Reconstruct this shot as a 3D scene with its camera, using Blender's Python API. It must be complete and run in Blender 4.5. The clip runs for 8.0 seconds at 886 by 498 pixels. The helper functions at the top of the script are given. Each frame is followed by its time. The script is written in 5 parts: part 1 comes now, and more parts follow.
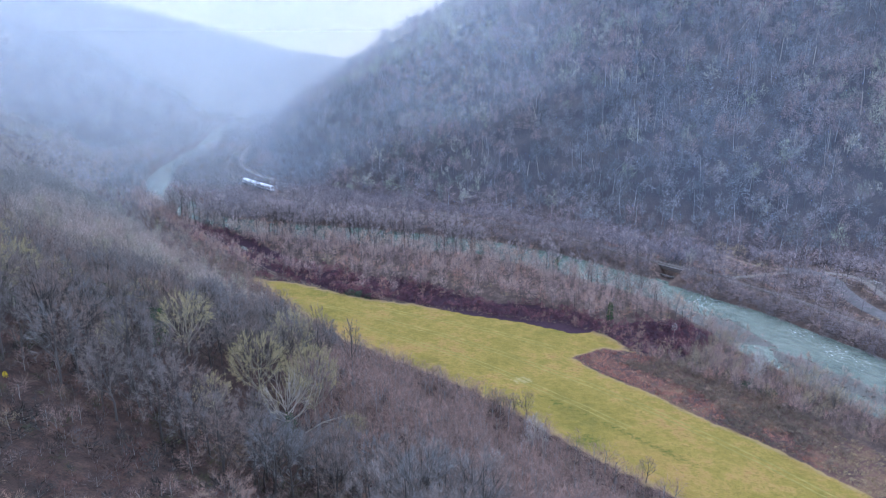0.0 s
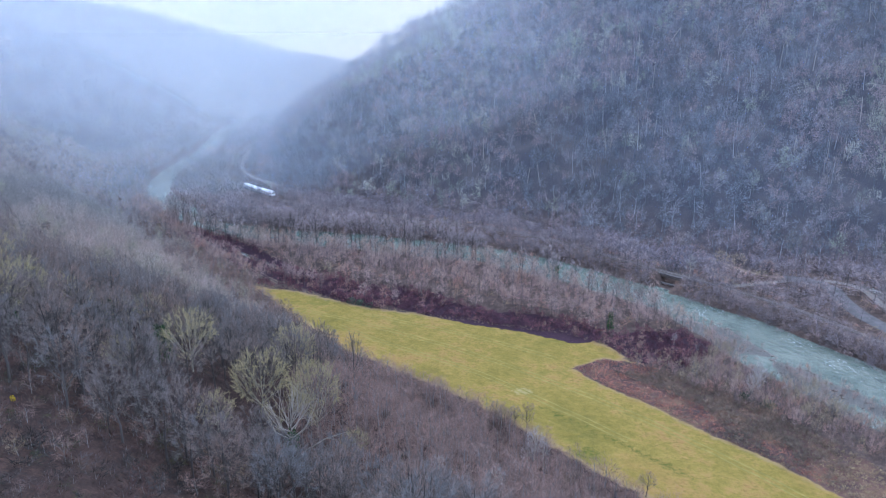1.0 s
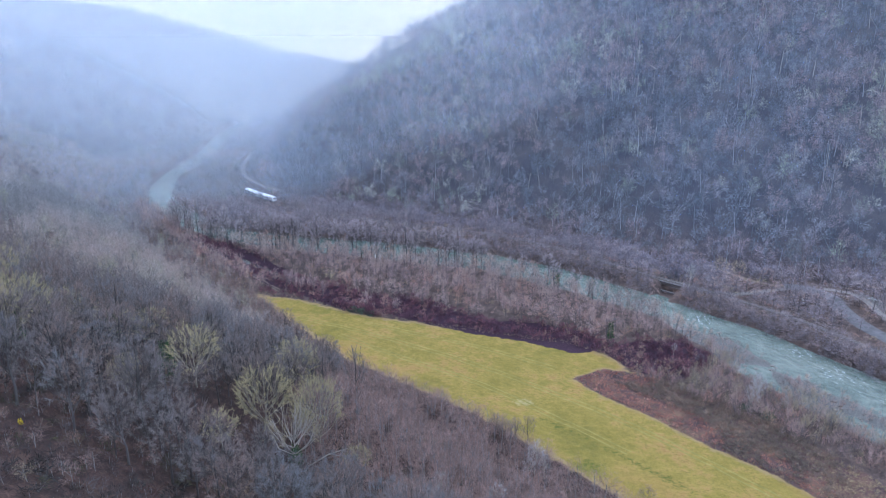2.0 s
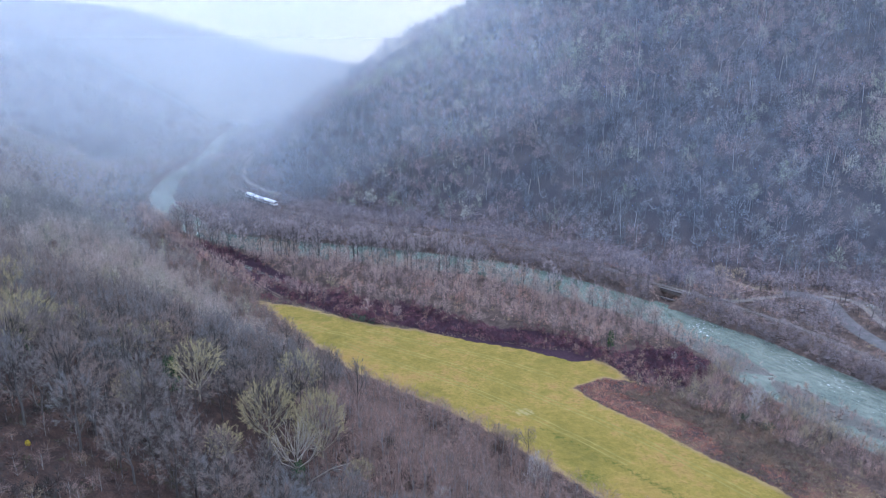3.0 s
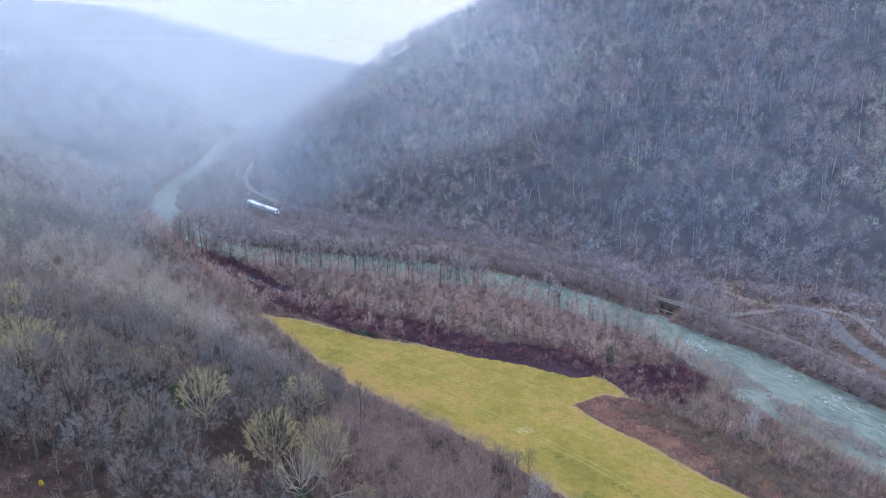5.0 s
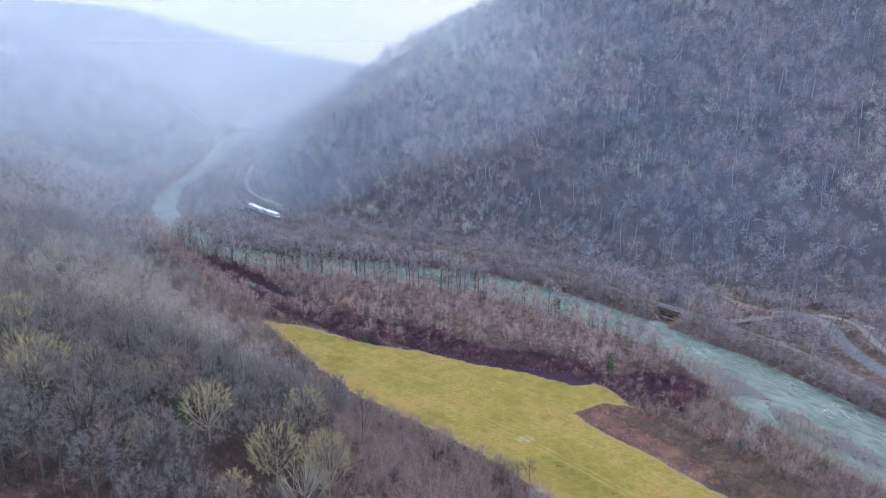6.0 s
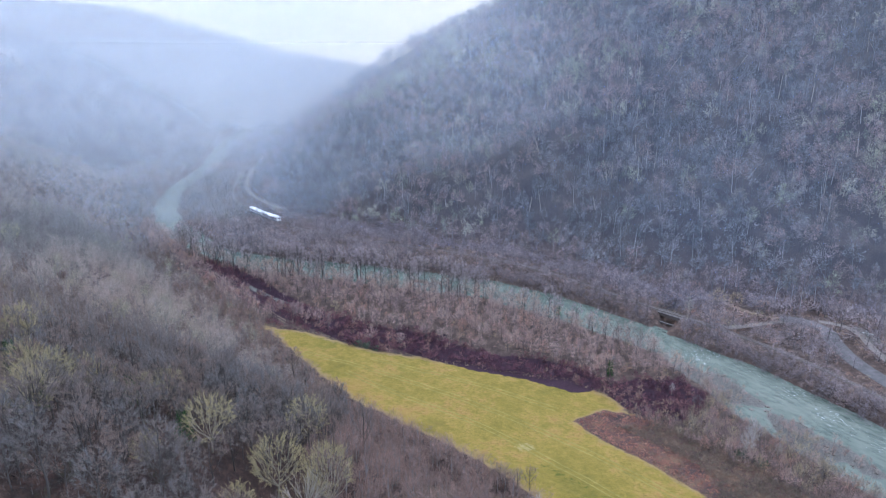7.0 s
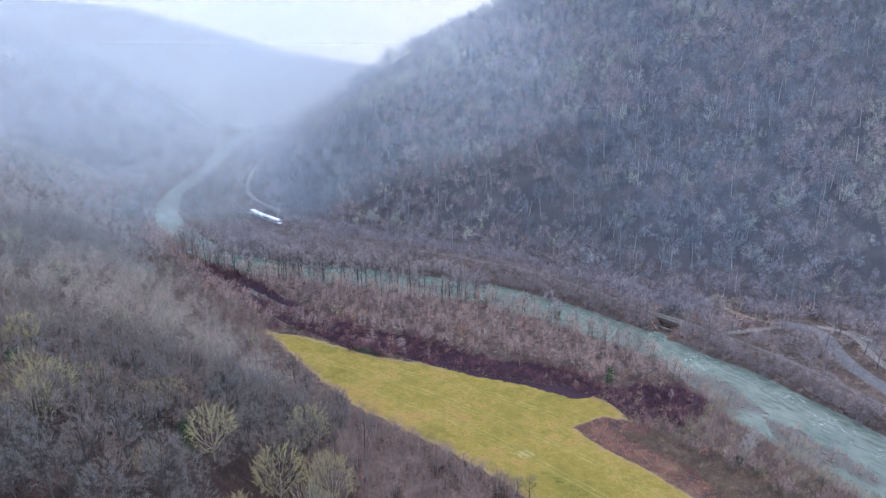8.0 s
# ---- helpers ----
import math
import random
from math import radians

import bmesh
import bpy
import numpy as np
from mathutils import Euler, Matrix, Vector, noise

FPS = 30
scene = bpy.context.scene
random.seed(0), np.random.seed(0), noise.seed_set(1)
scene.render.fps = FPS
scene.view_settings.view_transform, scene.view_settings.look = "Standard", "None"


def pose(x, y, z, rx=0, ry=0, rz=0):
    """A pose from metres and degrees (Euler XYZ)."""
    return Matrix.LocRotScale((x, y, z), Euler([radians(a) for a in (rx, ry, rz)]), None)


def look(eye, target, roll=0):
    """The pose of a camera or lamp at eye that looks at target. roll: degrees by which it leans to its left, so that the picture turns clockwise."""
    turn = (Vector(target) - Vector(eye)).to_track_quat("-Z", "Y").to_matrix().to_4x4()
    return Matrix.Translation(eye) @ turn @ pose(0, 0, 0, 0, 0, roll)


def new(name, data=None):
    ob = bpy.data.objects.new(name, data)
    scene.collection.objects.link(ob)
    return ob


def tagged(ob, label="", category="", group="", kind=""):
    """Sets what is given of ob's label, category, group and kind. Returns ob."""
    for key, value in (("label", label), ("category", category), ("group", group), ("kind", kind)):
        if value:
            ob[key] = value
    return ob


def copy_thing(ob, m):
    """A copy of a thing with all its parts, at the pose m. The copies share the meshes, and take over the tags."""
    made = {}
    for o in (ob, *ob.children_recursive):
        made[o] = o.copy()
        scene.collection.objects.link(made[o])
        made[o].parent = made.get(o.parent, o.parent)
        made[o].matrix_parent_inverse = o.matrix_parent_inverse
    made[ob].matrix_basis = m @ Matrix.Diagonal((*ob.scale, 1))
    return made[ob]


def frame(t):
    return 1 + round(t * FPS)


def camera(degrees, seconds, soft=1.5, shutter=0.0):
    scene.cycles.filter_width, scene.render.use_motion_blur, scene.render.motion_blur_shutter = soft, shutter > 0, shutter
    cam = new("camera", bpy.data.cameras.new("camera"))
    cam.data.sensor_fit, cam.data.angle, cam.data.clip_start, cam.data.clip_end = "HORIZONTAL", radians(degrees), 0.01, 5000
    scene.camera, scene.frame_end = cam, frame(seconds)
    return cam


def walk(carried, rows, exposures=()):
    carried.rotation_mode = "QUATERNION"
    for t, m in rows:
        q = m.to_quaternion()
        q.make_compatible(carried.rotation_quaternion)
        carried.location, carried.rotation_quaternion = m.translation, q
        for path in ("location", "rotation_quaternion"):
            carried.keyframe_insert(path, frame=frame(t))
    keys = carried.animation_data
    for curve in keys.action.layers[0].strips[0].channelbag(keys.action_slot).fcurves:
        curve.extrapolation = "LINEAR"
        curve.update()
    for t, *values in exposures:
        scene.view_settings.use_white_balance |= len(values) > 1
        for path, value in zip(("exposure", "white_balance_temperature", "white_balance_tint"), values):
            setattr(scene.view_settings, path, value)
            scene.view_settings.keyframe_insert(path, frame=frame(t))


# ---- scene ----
cam = camera(64.2, 8.0, soft=1.0)
METRES, EYE, TILT, LEAN, TURN = 30.0, 100.0, -17.4, 0.0, 0.0
ROWS = [
    (0.0, 0.0, 0.0, 0.0, 0.0, 0.0, -0.0),
    (0.5, -0.0072, -0.0181, 0.0623, 0.01, -0.03, -0.01),
    (1.0, -0.0122, -0.0376, 0.1252, 0.0, -0.07, -0.04),
    (1.5, -0.0178, -0.0582, 0.1891, 0.01, -0.1, -0.06),
    (3.0, -0.0354, -0.1168, 0.374, 0.01, -0.28, -0.05),
    (3.5, -0.04, -0.1382, 0.4347, 0.0, -0.36, -0.07),
    (4.0, -0.0435, -0.1566, 0.4964, -0.0, -0.45, -0.08),
    (4.5, -0.0482, -0.1755, 0.5573, -0.0, -0.52, -0.08),
    (6.0, -0.0649, -0.2283, 0.7376, 0.01, -0.75, -0.11),
    (6.5, -0.0704, -0.2461, 0.7964, 0.0, -0.84, -0.13),
    (7.0, -0.0737, -0.2668, 0.8531, 0.0, -0.92, -0.15),
    (7.5, -0.0757, -0.2852, 0.907, 0.01, -1.02, -0.18),
    (8.0, -0.0782, -0.2995, 0.9503, 0.01, -1.05, -0.2),
]
walk(cam, [(t, pose(0, 0, EYE, TILT, LEAN, TURN) @ pose(METRES * x, METRES * y, METRES * z, 90 + pitch, roll, yaw)) for t, x, y, z, yaw, pitch, roll in ROWS],
     exposures=[(0.0, 0.0, 6260, 10), (4.0, 0.0, 6540, 10), (8.0, 0.0, 6920, 10)])

# ---------------- world, sun, exposure ----------------
world = bpy.data.worlds.new("overcast_sky")
scene.world = world
world.use_nodes = True
_n, _l = world.node_tree.nodes, world.node_tree.links
_n.clear()
_out = _n.new("ShaderNodeOutputWorld")
_sky = _n.new("ShaderNodeTexSky")
_sky.sky_type, _sky.sun_disc = "NISHITA", False
_sky.sun_elevation, _sky.sun_rotation = radians(38), radians(20)
_sky.air_density, _sky.dust_density, _sky.ozone_density = 1.0, 3.0, 1.5
_b1, _b2, _add = _n.new("ShaderNodeBackground"), _n.new("ShaderNodeBackground"), _n.new("ShaderNodeAddShader")
_b1.inputs["Strength"].default_value = 0.05
_b2.inputs["Color"].default_value = (0.77, 0.98, 1.52, 1)
_b2.inputs["Strength"].default_value = 2.75
_l.new(_sky.outputs[0], _b1.inputs[0])
_l.new(_b1.outputs[0], _add.inputs[0])
_l.new(_b2.outputs[0], _add.inputs[1])
_l.new(_add.outputs[0], _out.inputs[0])

sun = new("sun", bpy.data.lights.new("sun", "SUN"))
sun.data.energy, sun.data.angle, sun.data.color = 1.3, radians(25), (0.9, 0.98, 1.1)
sun.matrix_world = look((200, 550, 700), (0, 0, 0))
scene.view_settings.exposure = 0.0


# ---------------- plan: noise, curves, terrain ----------------
def value_noise(x, y, seed=0):
    """Smooth random field, about -1 to 1, one cell a metre."""
    xi, yi = np.floor(x).astype(np.int64), np.floor(y).astype(np.int64)
    fx, fy = x - xi, y - yi
    fx, fy = fx * fx * (3 - 2 * fx), fy * fy * (3 - 2 * fy)

    def h(a, b):
        n = (a * 374761393 + b * 668265263 + seed * 974634777) & 0x7FFFFFFF
        n = ((n ^ (n >> 13)) * 1274126177) & 0x7FFFFFFF
        return ((n ^ (n >> 16)) & 0xFFFF) / 32767.5 - 1

    return (h(xi, yi) * (1 - fx) + h(xi + 1, yi) * fx) * (1 - fy) + (h(xi, yi + 1) * (1 - fx) + h(xi + 1, yi + 1) * fx) * fy


def fbm(x, y, size, seed=0, octaves=4):
    total, amp = 0.0, 1.0
    for k in range(octaves):
        total = total + amp * value_noise(x / size + 17.3 * k, y / size - 9.1 * k, seed + k)
        size, amp = size / 2.1, amp * 0.5
    return total / 1.9


def to_line(x, y, pts):
    """Distance to a polyline."""
    best = np.full(np.shape(x), 1e9)
    for (ax, ay), (bx, by) in zip(pts, pts[1:]):
        dx, dy = bx - ax, by - ay
        s = np.clip(((x - ax) * dx + (y - ay) * dy) / (dx * dx + dy * dy), 0, 1)
        best = np.minimum(best, np.hypot(x - ax - s * dx, y - ay - s * dy))
    return best


def inside(x, y, poly):
    """Signed distance to a closed outline, positive within."""
    ring = list(poly) + [poly[0]]
    odd = np.zeros(np.shape(x), bool)
    for (ax, ay), (bx, by) in zip(ring, ring[1:]):
        if ay != by:
            odd ^= ((ay > y) != (by > y)) & (x < (bx - ax) * (y - ay) / (by - ay) + ax)
    return np.where(odd, 1, -1) * to_line(x, y, ring)


def step(a, b, v):
    s = np.clip((v - a) / (b - a), 0, 1)
    return s * s * (3 - 2 * s)


def smooth_line(pts, gap):
    """A Catmull-Rom curve through the points, resampled about every gap metres."""
    p = np.array(pts, float)
    p = np.vstack([2 * p[0] - p[1], p, 2 * p[-1] - p[-2]])
    out = []
    for a, b, c, d in zip(p, p[1:], p[2:], p[3:]):
        n = max(2, int(np.linalg.norm(c - b) / gap))
        for k in range(n):
            s = k / n
            out.append(0.5 * (2 * b + (c - a) * s + (2 * a - 5 * b + 4 * c - d) * s**2 + (3 * b - a - 3 * c + d) * s**3))
    out.append(p[-2])
    return np.array(out)


FAR_BANK = [(-222, 860), (-217, 723), (-199, 607), (-199, 525), (-183, 463), (-160, 425), (-122, 379), (-84, 365), (-31, 352), (25, 332), (56, 310), (83, 282), (101, 260), (119, 239), (131, 217), (142, 198), (165, 150), (200, 80), (260, 0)]
NEAR_BANK = [(230, -20), (170, 60), (140, 120), (116, 166), (106, 187), (95, 209), (83, 250), (63, 272), (18, 308), (-26, 322), (-67, 335), (-111, 351), (-140, 374), (-170, 408), (-199, 455), (-213, 525), (-215, 607), (-235, 723), (-240, 860)]
RIVER = FAR_BANK + NEAR_BANK
RAIL = [(-172, 640), (-168, 575), (-161, 525), (-150, 484), (-132, 453), (-110, 428), (-80, 404), (-33, 381), (3, 366), (41, 343), (70, 314), (90, 291), (105, 276), (131, 243), (148, 210), (170, 165), (215, 70), (260, -20)]
ROAD = [(285, 0), (225, 95), (178, 168), (160, 207), (156, 222), (153, 240), (154, 256), (156, 267), (151, 276), (143, 279)]
DIRT_LANE = [(146, 278), (138, 281), (132, 286), (126, 296), (121, 307)]
LANE = [(178, 205), (167, 232), (166, 248), (168, 262), (166, 271), (158, 276)]
HILL_LANE = [(-162, 640), (-160, 590), (-155, 545), (-143, 497), (-124, 465), (-108, 447)]
PATH = [(-124, 343), (-112, 329), (-94, 308), (-79, 289), (-69, 277)]
BACKWATER = [(-98, 324), (-77, 304), (-59, 295), (-38, 285), (-23, 277), (-8, 270), (8, 259), (23, 246), (37, 238)]
MEADOW = [(-78, 274), (-56, 266), (-35, 253), (-7, 244), (22, 233), (42, 227), (54, 218), (61, 205), (52, 207), (41, 201), (47, 191), (59, 179), (70, 164), (81, 152), (90, 139), (104, 118), (85, 100), (60, 122), (45, 138), (31, 154), (16, 172), (4, 184), (-12, 197), (-31, 213), (-54, 241)]
LEFT_HILL = [(16, 168), (-2, 184), (-17, 196), (-36, 210), (-60, 238), (-84, 271), (-128, 324), (-172, 378), (-214, 432), (-232, 500), (-242, 535), (-300, 570), (-450, 625), (-900, 660), (-900, -900), (700, -900), (250, -150), (118, 45), (60, 116), (40, 140)]
RIGHT_HILL = [(-182, 760), (-168, 640), (-151, 545), (-137, 497), (-118, 466), (-72, 422), (-24, 398), (10, 380), (46, 358), (75, 326), (102, 311), (140, 297), (176, 288), (203, 262), (250, 200), (400, 120), (700, 0), (2500, 0), (2500, 1500), (300, 1300), (-60, 1000)]
FAR_HILL = [(-900, 540), (-480, 555), (-340, 565), (-262, 590), (-250, 640), (-268, 720), (-262, 850), (-160, 1050), (60, 1250), (300, 1500), (300, 2600), (-2500, 2600), (-2500, 540)]
THICKET = [(-127, 348), (-106, 330), (-82, 302), (-58, 283), (-36, 266), (-17, 261), (1, 250), (14, 243), (31, 237), (46, 228)]
PATCH = [(54, 222), (69, 229), (83, 227), (90, 219), (84, 205), (72, 201), (61, 206)]
SCRUB = [(41, 201), (52, 207), (62, 203), (73, 199), (88, 180), (100, 160), (112, 135), (104, 118), (90, 139), (81, 152), (70, 164), (59, 179), (47, 191)]
BARS = [(99, 222, 4, 16, 28), (112, 197, 4.5, 13, 26), (92, 238, 4, 10, 30), (123, 178, 4, 9, 25), (-12, 331, 3, 9, 75)]


def ground_z(x, y):
    """Height of the ground, in metres above the river."""
    x, y = np.asarray(x, float), np.asarray(y, float)
    z = 1.5 + 0.5 * fbm(x, y, 30, 3) + 0.12 * fbm(x, y, 5, 8, 2)
    d = inside(x, y, LEFT_HILL)
    dn = np.maximum(d + 4 * fbm(x, y, 40, 21), 0)
    z = z + 0.48 * dn * step(0, 40, dn) + 2.2 * fbm(x, y, 55, 31) * step(10, 60, d)
    z = z - 15 * np.exp(-(((x + 24) / 26) ** 2 + ((y - 112) / 30) ** 2)) * step(0, 30, d)
    d = inside(x, y, RIGHT_HILL)
    gully = fbm(0.8 * x + 0.5 * y, 0.25 * (y - x), 60, 41)
    dn = np.maximum(d + 5 * fbm(x, y, 60, 51), 0)
    zr = 2.5 + 0.69 * dn * step(-4, 34, dn) - 0.0004 * np.minimum(dn, 500) ** 2 + (7 * gully + 4 * fbm(x, y, 45, 55)) * step(15, 90, d)
    z = np.where(d > 0, np.maximum(z, z + zr * step(0, 8, d)), z)
    d = inside(x, y, FAR_HILL)
    dn = np.maximum(d + 8 * fbm(x, y, 80, 61), 0)
    cap = np.interp(x, [-900, -560, -400, -290, -150, 100], [150, 126, 84, 52, 30, 20])
    zf = 0.62 * dn * step(0, 30, dn) + 6 * fbm(x, y, 70, 66) * step(20, 120, d)
    soft_min = -12 * np.logaddexp(-zf / 12, -cap / 12)
    z = np.where(d > 0, np.maximum(z, z + np.maximum(soft_min, 0)), z)
    # railway and road benches
    rail = to_line(x, y, RAIL)
    z = z + (3.6 - z) * (1 - step(3.2, 11, rail))
    lane = to_line(x, y, HILL_LANE)
    z = z + (6.5 - z) * (1 - step(2.6, 7, lane)) * step(2, 5, rail)
    road = np.minimum(np.minimum(to_line(x, y, ROAD), to_line(x, y, LANE)), to_line(x, y, DIRT_LANE) + 2.0)
    z = z + (3.4 - z) * (1 - step(4.6, 10, road)) * step(2, 5, rail)
    # channel, gravel bars, backwater, side stream
    r = inside(x, y, RIVER) + 1.6 * fbm(x, y, 9, 71, 3)
    bed = -1.1 + 0.25 * fbm(x, y, 6, 73)
    for bx, by, rx, ry, turn in BARS:
        c, s = math.cos(radians(turn)), math.sin(radians(turn))
        u, v = (x - bx) * c + (y - by) * s, -(x - bx) * s + (y - by) * c
        bed = bed + 1.7 * np.clip(1.25 - np.hypot(u / rx, v / ry) + 0.35 * fbm(x, y, 7, 75), 0, 1)
    shoal = (1 - step(13, 21, to_line(x, y, NEAR_BANK))) * (1 - step(240, 262, y)) * step(60, 75, x)
    bed = np.maximum(bed, -1.1 + shoal * (1.12 + 0.75 * fbm(x, y, 11, 79, 3)))
    z = z + (bed - z) * step(-2.5, 2.2, r)
    b = to_line(x, y, BACKWATER)
    z = z + (-0.5 - z) * (1 - step(1.2, 4.2, b + 1.2 * fbm(x, y, 8, 77)))
    b = to_line(x, y, [(88, 272), (97, 283), (104, 300)])
    return z + (-0.6 - z) * (1 - step(2.2, 5.5, b))


# ---------------- mesh helpers ----------------
def mesh_of(name, co, faces, attrs=None, smooth=False):
    """A mesh from arrays: points, and faces all of one size. attrs: a value for each point."""
    co, faces = np.asarray(co, np.float32), np.asarray(faces, np.int32)
    me = bpy.data.meshes.new(name)
    me.vertices.add(len(co))
    me.vertices.foreach_set("co", co.ravel())
    k = faces.shape[1]
    me.loops.add(faces.size)
    me.loops.foreach_set("vertex_index", faces.ravel())
    me.polygons.add(len(faces))
    me.polygons.foreach_set("loop_start", np.arange(0, faces.size, k, dtype=np.int32))
    me.polygons.foreach_set("loop_total", np.full(len(faces), k, np.int32))
    for key, values in (attrs or {}).items():
        me.attributes.new(key, "FLOAT", "POINT").data.foreach_set("value", np.asarray(values, np.float32).ravel())
    me.update(calc_edges=True)
    if smooth:
        me.polygons.foreach_set("use_smooth", np.ones(len(faces), bool))
    return me


def solid(name, me, material, parent=None, label=""):
    """Links a mesh as one object, under a parent if given."""
    ob = new(name, me)
    if material and not len(me.materials):
        me.materials.append(material)
    ob.parent = parent
    if label:
        ob["label"] = label
    return ob


def part(name, bm, material, parent, label=""):
    me = bpy.data.meshes.new(name)
    bm.to_mesh(me)
    bm.free()
    return solid(name, me, material, parent, label)


def box_bm(sx, sy, sz, at=(0, 0, 0), bevel=0.0, segments=1):
    bm = bmesh.new()
    bmesh.ops.create_cube(bm, size=1.0)
    bmesh.ops.scale(bm, vec=(sx, sy, sz), verts=bm.verts)
    if bevel:
        bmesh.ops.bevel(bm, geom=bm.edges[:], offset=bevel, segments=segments, affect="EDGES")
    bmesh.ops.translate(bm, vec=at, verts=bm.verts)
    return bm


def ribbon(name, line, half, lift, rows, material):
    """A strip that follows a line on the ground: rows of (share of the half width, height above lift)."""
    line = np.asarray(line)
    way = np.gradient(line, axis=0)
    way /= np.linalg.norm(way, axis=1)[:, None]
    side = np.stack([way[:, 1], -way[:, 0]], 1)
    co = np.concatenate([np.c_[line + side * half * u, np.full(len(line), lift + h)] for u, h in rows])
    n, faces = len(line), []
    for r in range(len(rows) - 1):
        a = np.arange(n - 1) + r * n
        faces.append(np.stack([a, a + n, a + n + 1, a + 1], 1))
    return solid(name, mesh_of(name, co, np.concatenate(faces)[:, ::-1], smooth=True), material)


# ---------------- materials ----------------
class Nodes:
    """Short hand for a node material."""

    def __init__(self, name, rough=0.85):
        self.m = bpy.data.materials.new(name)
        self.m.use_nodes = True
        self.t = self.m.node_tree
        self.bsdf = self.t.nodes["Principled BSDF"]
        self.bsdf.inputs["Roughness"].default_value = rough
        self.bsdf.inputs["Specular IOR Level"].default_value = 0.08 if rough > 0.8 else 0.5
        self.pos = self.add("ShaderNodeNewGeometry").outputs["Position"]

    def add(self, kind):
        return self.t.nodes.new(kind)

    def link(self, a, b):
        self.t.links.new(a, b)

    def put(self, socket, v):
        if isinstance(v, (int, float)):
            socket.default_value = v
        elif isinstance(v, tuple):
            socket.default_value = (*v, 1)[: len(socket.default_value)]
        else:
            self.link(v, socket)

    def noise(self, scale, detail=3, rough=0.6, where=None, stretch=None):
        n = self.add("ShaderNodeTexNoise")
        n.inputs["Scale"].default_value, n.inputs["Detail"].default_value, n.inputs["Roughness"].default_value = scale, detail, rough
        v = where or self.pos
        if stretch:
            m = self.add("ShaderNodeMapping")
            m.vector_type = "TEXTURE"
            m.inputs["Rotation"].default_value, m.inputs["Scale"].default_value = (0, 0, radians(stretch[0])), [1 / v for v in stretch[1]]
            self.link(v, m.inputs[0])
            v = m.outputs[0]
        self.link(v, n.inputs["Vector"])
        return n.outputs[0]

    def math(self, op, a, b=0.0, c=0.0):
        n = self.add("ShaderNodeMath")
        n.operation = op
        for s, v in zip(n.inputs, (a, b, c)):
            self.put(s, v)
        return n.outputs[0]

    def band(self, v, a, b, lo=0.0, hi=1.0):
        n = self.add("ShaderNodeMapRange")
        n.interpolation_type = "SMOOTHSTEP"
        for s, w in zip(n.inputs, (v, a, b, lo, hi)):
            self.put(s, w)
        return n.outputs[0]

    def mix(self, f, a, b, kind="MIX"):
        n = self.add("ShaderNodeMix")
        n.data_type, n.blend_type = "RGBA", kind
        for s, v in ((n.inputs[0], f), (n.inputs[6], a), (n.inputs[7], b)):
            self.put(s, v)
        return n.outputs[2]

    def ramp(self, f, *stops):
        n = self.add("ShaderNodeValToRGB")
        while len(n.color_ramp.elements) < len(stops):
            n.color_ramp.elements.new(0.5)
        for e, (p, c) in zip(n.color_ramp.elements, stops):
            e.position, e.color = p, (*c, 1)
        self.link(f, n.inputs[0])
        return n.outputs[0]

    def attr(self, name):
        n = self.add("ShaderNodeAttribute")
        n.attribute_name = name
        return n.outputs["Fac"]

    def bump(self, height, strength=0.5, distance=0.1):
        n = self.add("ShaderNodeBump")
        n.inputs["Strength"].default_value, n.inputs["Distance"].default_value = strength, distance
        self.link(height, n.inputs["Height"])
        self.link(n.outputs[0], self.bsdf.inputs["Normal"])

    def done(self, color):
        self.put(self.bsdf.inputs["Base Color"], color)
        return self.m


